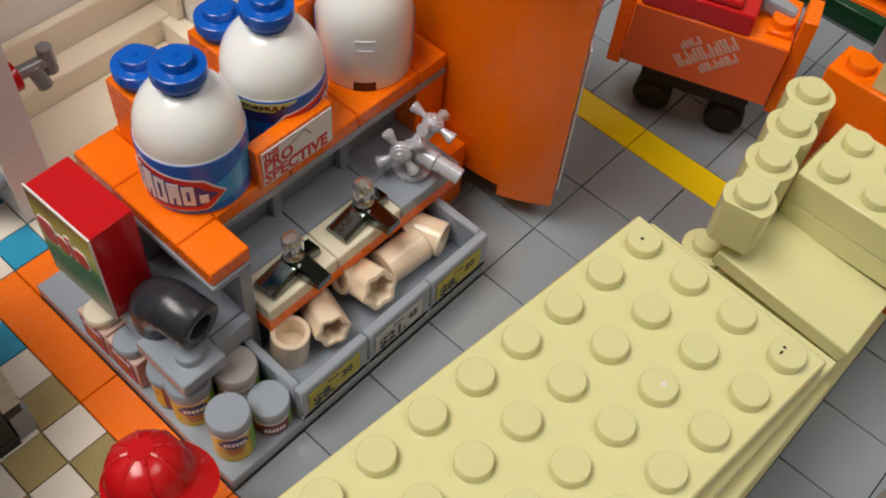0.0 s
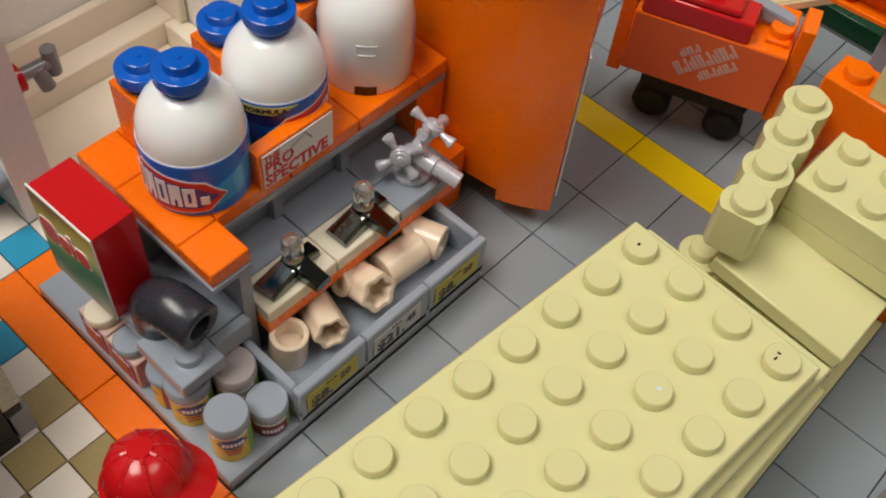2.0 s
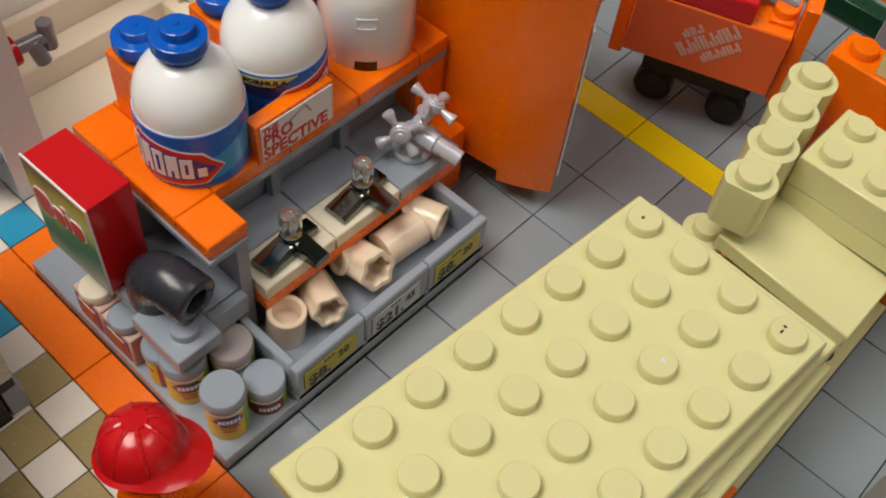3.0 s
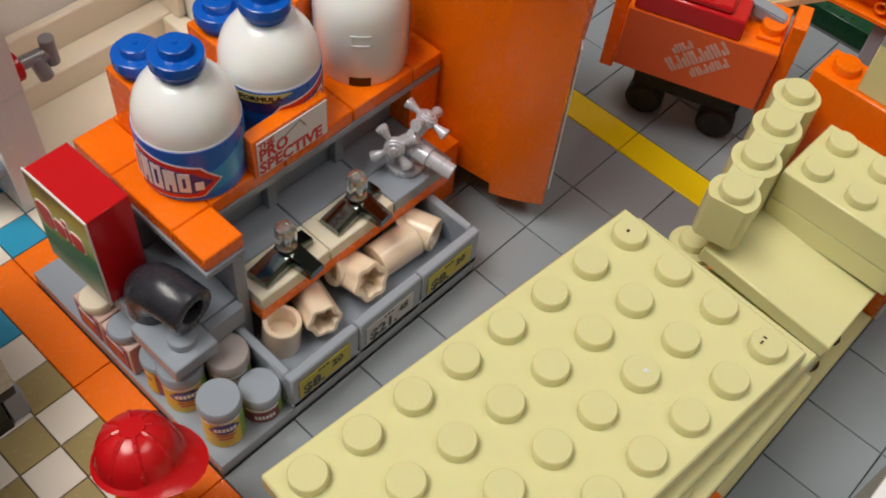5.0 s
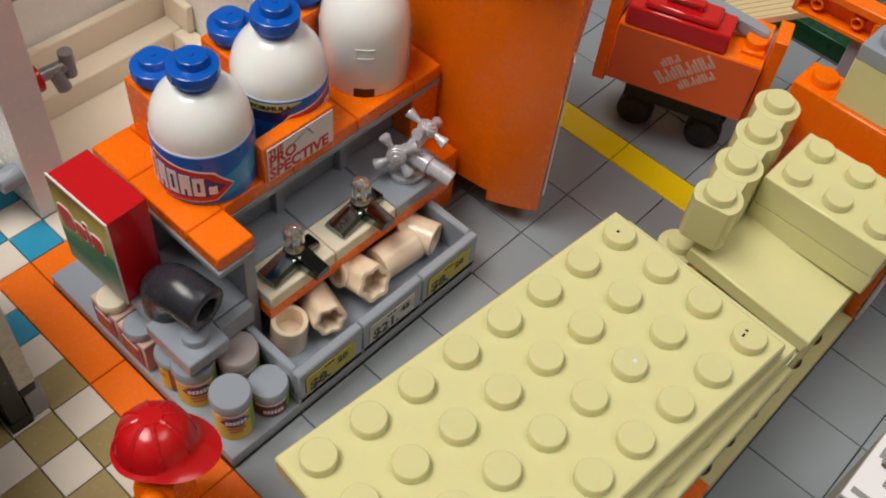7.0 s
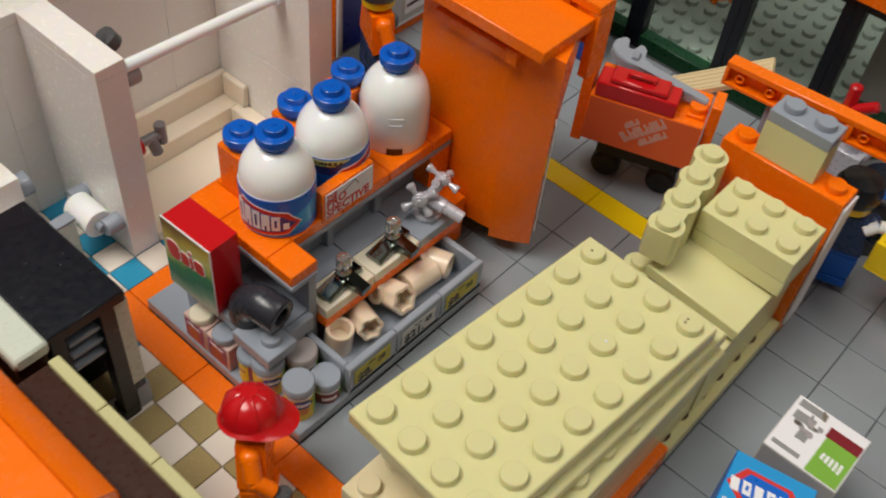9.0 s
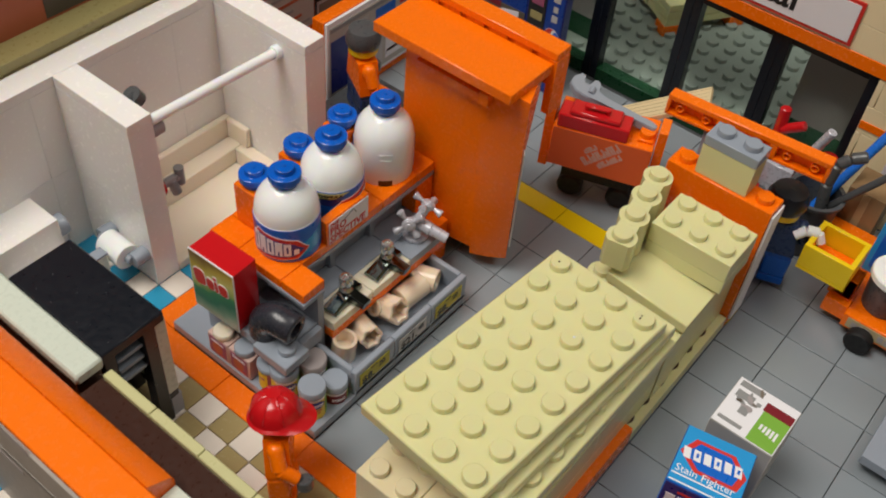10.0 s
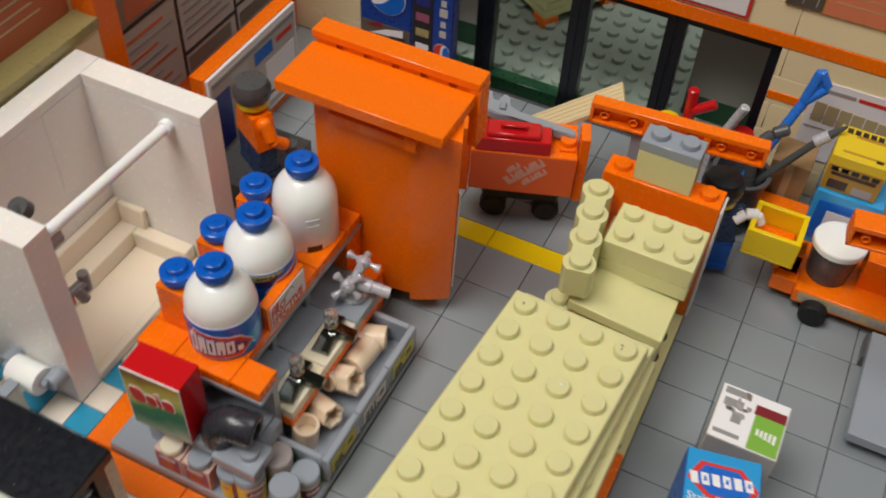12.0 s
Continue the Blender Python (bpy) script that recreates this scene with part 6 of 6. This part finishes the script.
    def mark(y, z, r, parent, lean):
        """A round mark: red head, white wave, blue foot, turned by lean degrees."""
        turn = Matrix(((0, 0, -1, 0), (-1, 0, 0, 0), (0, 1, 0, 0), (0, 0, 0, 1))) @ Matrix.Rotation(radians(lean), 4, "Z")
        wave = lambda x, k: r * (0.16 * k + 0.2 * math.sin(2.6 * x / r))
        for m, rr, side, dz in ((P_NAVY, r * 1.1, 0, 0.0), (P_WHITE, r, 0, 0.012), (P_RED, r * 0.97, 1, 0.024), (P_BLUE, r * 0.97, -1, 0.024)):
            bm = B()
            if side:
                xs = [rr * (-0.96 + 1.92 * i / 16) for i in range(17)]
                rim = [(x, side * math.sqrt(rr * rr - x * x)) for x in xs]
                seam = [(x, side * max(0.0, min(side * wave(x, side), math.sqrt(rr * rr - x * x) * 0.98)) if side * wave(x, side) > 0 else wave(x, side)) for x in reversed(xs)]
                plate_xy(bm, rim + seam, dz, dz + 0.008)
            else:
                plate_xy(bm, [(rr * math.cos(radians(11.25 * i)), rr * math.sin(radians(11.25 * i))) for i in range(32)], dz, dz + 0.008)
            bmesh.ops.transform(bm, matrix=Matrix.Translation((-0.046, y, z)) @ turn, verts=bm.verts)
            bmesh.ops.recalc_face_normals(bm, faces=bm.faces)
            part("round_mark", bm, m, parent)

    mark(3.05, 5.0, 0.86, f, 18)
    g = boxpart("print_field", (-0.06, 1.97, 0.6, -0.041, 4.33, 3.6), P_PHOTO, f, "dark printed picture", 0.004)
    for y0, z0, y1, z1, w, m in ((3.9, 3.0, 2.3, 3.35, 0.2, P_LAV), (4.1, 3.35, 3.3, 3.5, 0.16, P_DARKRED), (3.7, 2.7, 2.2, 2.9, 0.3, P_BLACK), (2.9, 2.2, 2.1, 2.4, 0.2, P_DARKRED)):
        bm = B()
        plate_xy(bm, ((y0, z0), (y1, z1 - w), (y1, z1 + w), (0.5 * (y0 + y1), 0.5 * (z0 + z1) + w)), 0, 0.006)
        bmesh.ops.transform(bm, matrix=Matrix(((0, 0, -1, -0.061), (1, 0, 0, 0), (0, 1, 0, 0), (0, 0, 0, 1))), verts=bm.verts)
        bmesh.ops.recalc_face_normals(bm, faces=bm.faces)
        part("print_shape", bm, m, g)
    g = boxpart("button_strip", (-0.04, 0.95, 0.2, -0.004, 1.85, 7.4), P_BLACK, t, "dark strip of buttons", 0.004)
    for k in range(9):
        boxpart("button", (-0.06, 1.08, 0.6 + 0.75 * k, -0.041, 1.7, 0.98 + 0.75 * k), (P_PLUM, P_LAV, P_NAVY, OLIVE, P_PALEGREY)[k * 2 % 5], g, "", 0.004)
    e = boxpart("side_panel", (-0.04, 0.05, 0.2, -0.004, 0.9, 7.4), P_BLUE_SHADED, t, "blue printed strip", 0.004)
    mark(0.46, 3.15, 0.38, e, 60)
    for k, (w, h) in enumerate(((0.3, 0.34), (0.24, 0.3), (0.36, 0.4), (0.24, 0.3), (0.3, 0.34))):
        boxpart("print_bar", (-0.05, 0.44 - w / 2, 3.85 + 0.5 * k, -0.041, 0.44 + w / 2, 3.85 + 0.5 * k + h), P_PALEGREY, e, "", 0.003)


right_side()


# ---- kitchen corner ----
def kitchen():
    t = thing("oven", "black topped toy oven with grey racks and legs", "oven", 0, 0, 0)
    boxpart("top", (-8.35, 4.0, 4.9, -6.1, 8.45, 5.3), BLACK, t, "", 0.05)
    boxpart("back_body", (-8.3, 5.6, 0.4, -6.3, 8.4, 4.9), BLACK, t)
    boxpart("leg", (-6.9, 4.05, 0.4, -6.46, 4.5, 4.9), BLACK, t)
    boxpart("side_panel", (-6.45, 4.12, 1.25, -6.03, 5.5, 4.88), PALE, t, "pale side panel")
    boxpart("leg", (-6.45, 4.12, 0.95, -6.06, 5.5, 1.25), BLACK, t)
    boxpart("foot", (-6.4, 4.12, 0.0, -5.96, 4.9, 0.95), GREY, t, "light grey foot")
    boxpart("leg", (-8.3, 4.05, 0.4, -7.9, 4.6, 4.9), BLACK, t)
    boxpart("foot", (-6.95, 4.05, 0.0, -6.42, 4.6, 0.4), BLACK, t)
    for z in (3.2, 3.7, 4.2):
        boxpart("rack", (-7.8, 4.2, z, -6.6, 5.5, z + 0.14), GREY, t, "grey rack")
    rng = random.Random(11)
    for k in range(16):
        x, y, w = rng.uniform(-8.2, -6.3), rng.uniform(4.2, 8.2), rng.uniform(0.004, 0.01)
        boxpart("dust_speck", (x - w, y - w * rng.uniform(0.5, 2.5), 5.3, x + w, y + w, 5.304), P_GREY, t, "", 0.001)
    t = thing("counter", "pale smooth counter top beside the oven", "counter", 0, 0, 0)
    boxpart("top", (-9.3, 3.9, 4.9, -8.36, 12.0, 5.35), PALE, t, "", 0.08)
    boxpart("carcass", (-9.25, 4.1, 0, -8.4, 12.0, 4.9), BROWN, t)
    t = thing("low_wall", "brown low wall with pale yellow coping tiles", "wall", 0, 0, 0, kind="structure")
    boxpart("wall_body", (-9.58, -12, 0, -8.62, 3.75, 4.82), BROWN, t)
    y = 3.7
    while y > -11:
        boxpart("coping_tile", (-8.62, y - 2.0 + 0.012, 4.4, -8.3, y - 0.012, 5.0), PALE_YELLOW, t, "pale yellow coping tile", 0.03)
        y -= 2.0
    boxpart("wall_core", (-8.62, -12, 0, -8.32, 3.7, 4.4), BROWN, t)
    t = thing("outer_wall", "orange outer wall of the toy shop", "wall", 0, 0, 0, kind="structure")
    boxpart("wall_body", (-11.55, -12, -0.4, -9.6, 14, 4.95), ORANGE, t)
    bm = B()
    prism(bm, ((-10.38, 4.955), (-9.6, 4.955), (-9.6, 5.45), (-9.68, 5.6), (-10.38, 6.0)), -0.6, 13.9)
    part("coping_slope", bm, ORANGE, t, "sloping orange coping")
    y = 13.9
    while y > -11:
        boxpart("coping_tile", (-11.6, y - 8.2 + 0.012, 4.955, -10.39, y - 0.012, 6.0), ORANGE, t, "smooth orange coping", 0.04)
        y -= 8.2
    y = -0.62
    while y > -10:
        boxpart("ledge_tile", (-10.38, y - 3.98, 4.955, -9.6, y, 5.2), PALE, t, "pale ledge tile", 0.03)
        y -= 4.0
    t = thing("outer_print", "grey wood grain printed sheet outside the wall", "poster", 0, 0, 0)
    f = boxpart("sheet", (-11.72, -12, -0.4, -11.61, 14, 5.9), P_WOODGREY, t, "", 0.01)
    rng = random.Random(4)
    for k in range(34):
        y = rng.uniform(-10, 12)
        z = rng.uniform(1.5, 5.8)
        boxpart("grain_line", (-11.735, y, z, -11.722, y + rng.uniform(0.8, 3.5), z + rng.uniform(0.08, 0.4)), rng.choice((P_MAUVE, P_WOODGREY, P_WOODGREY, P_CARD)), f, "", 0.002)


kitchen()
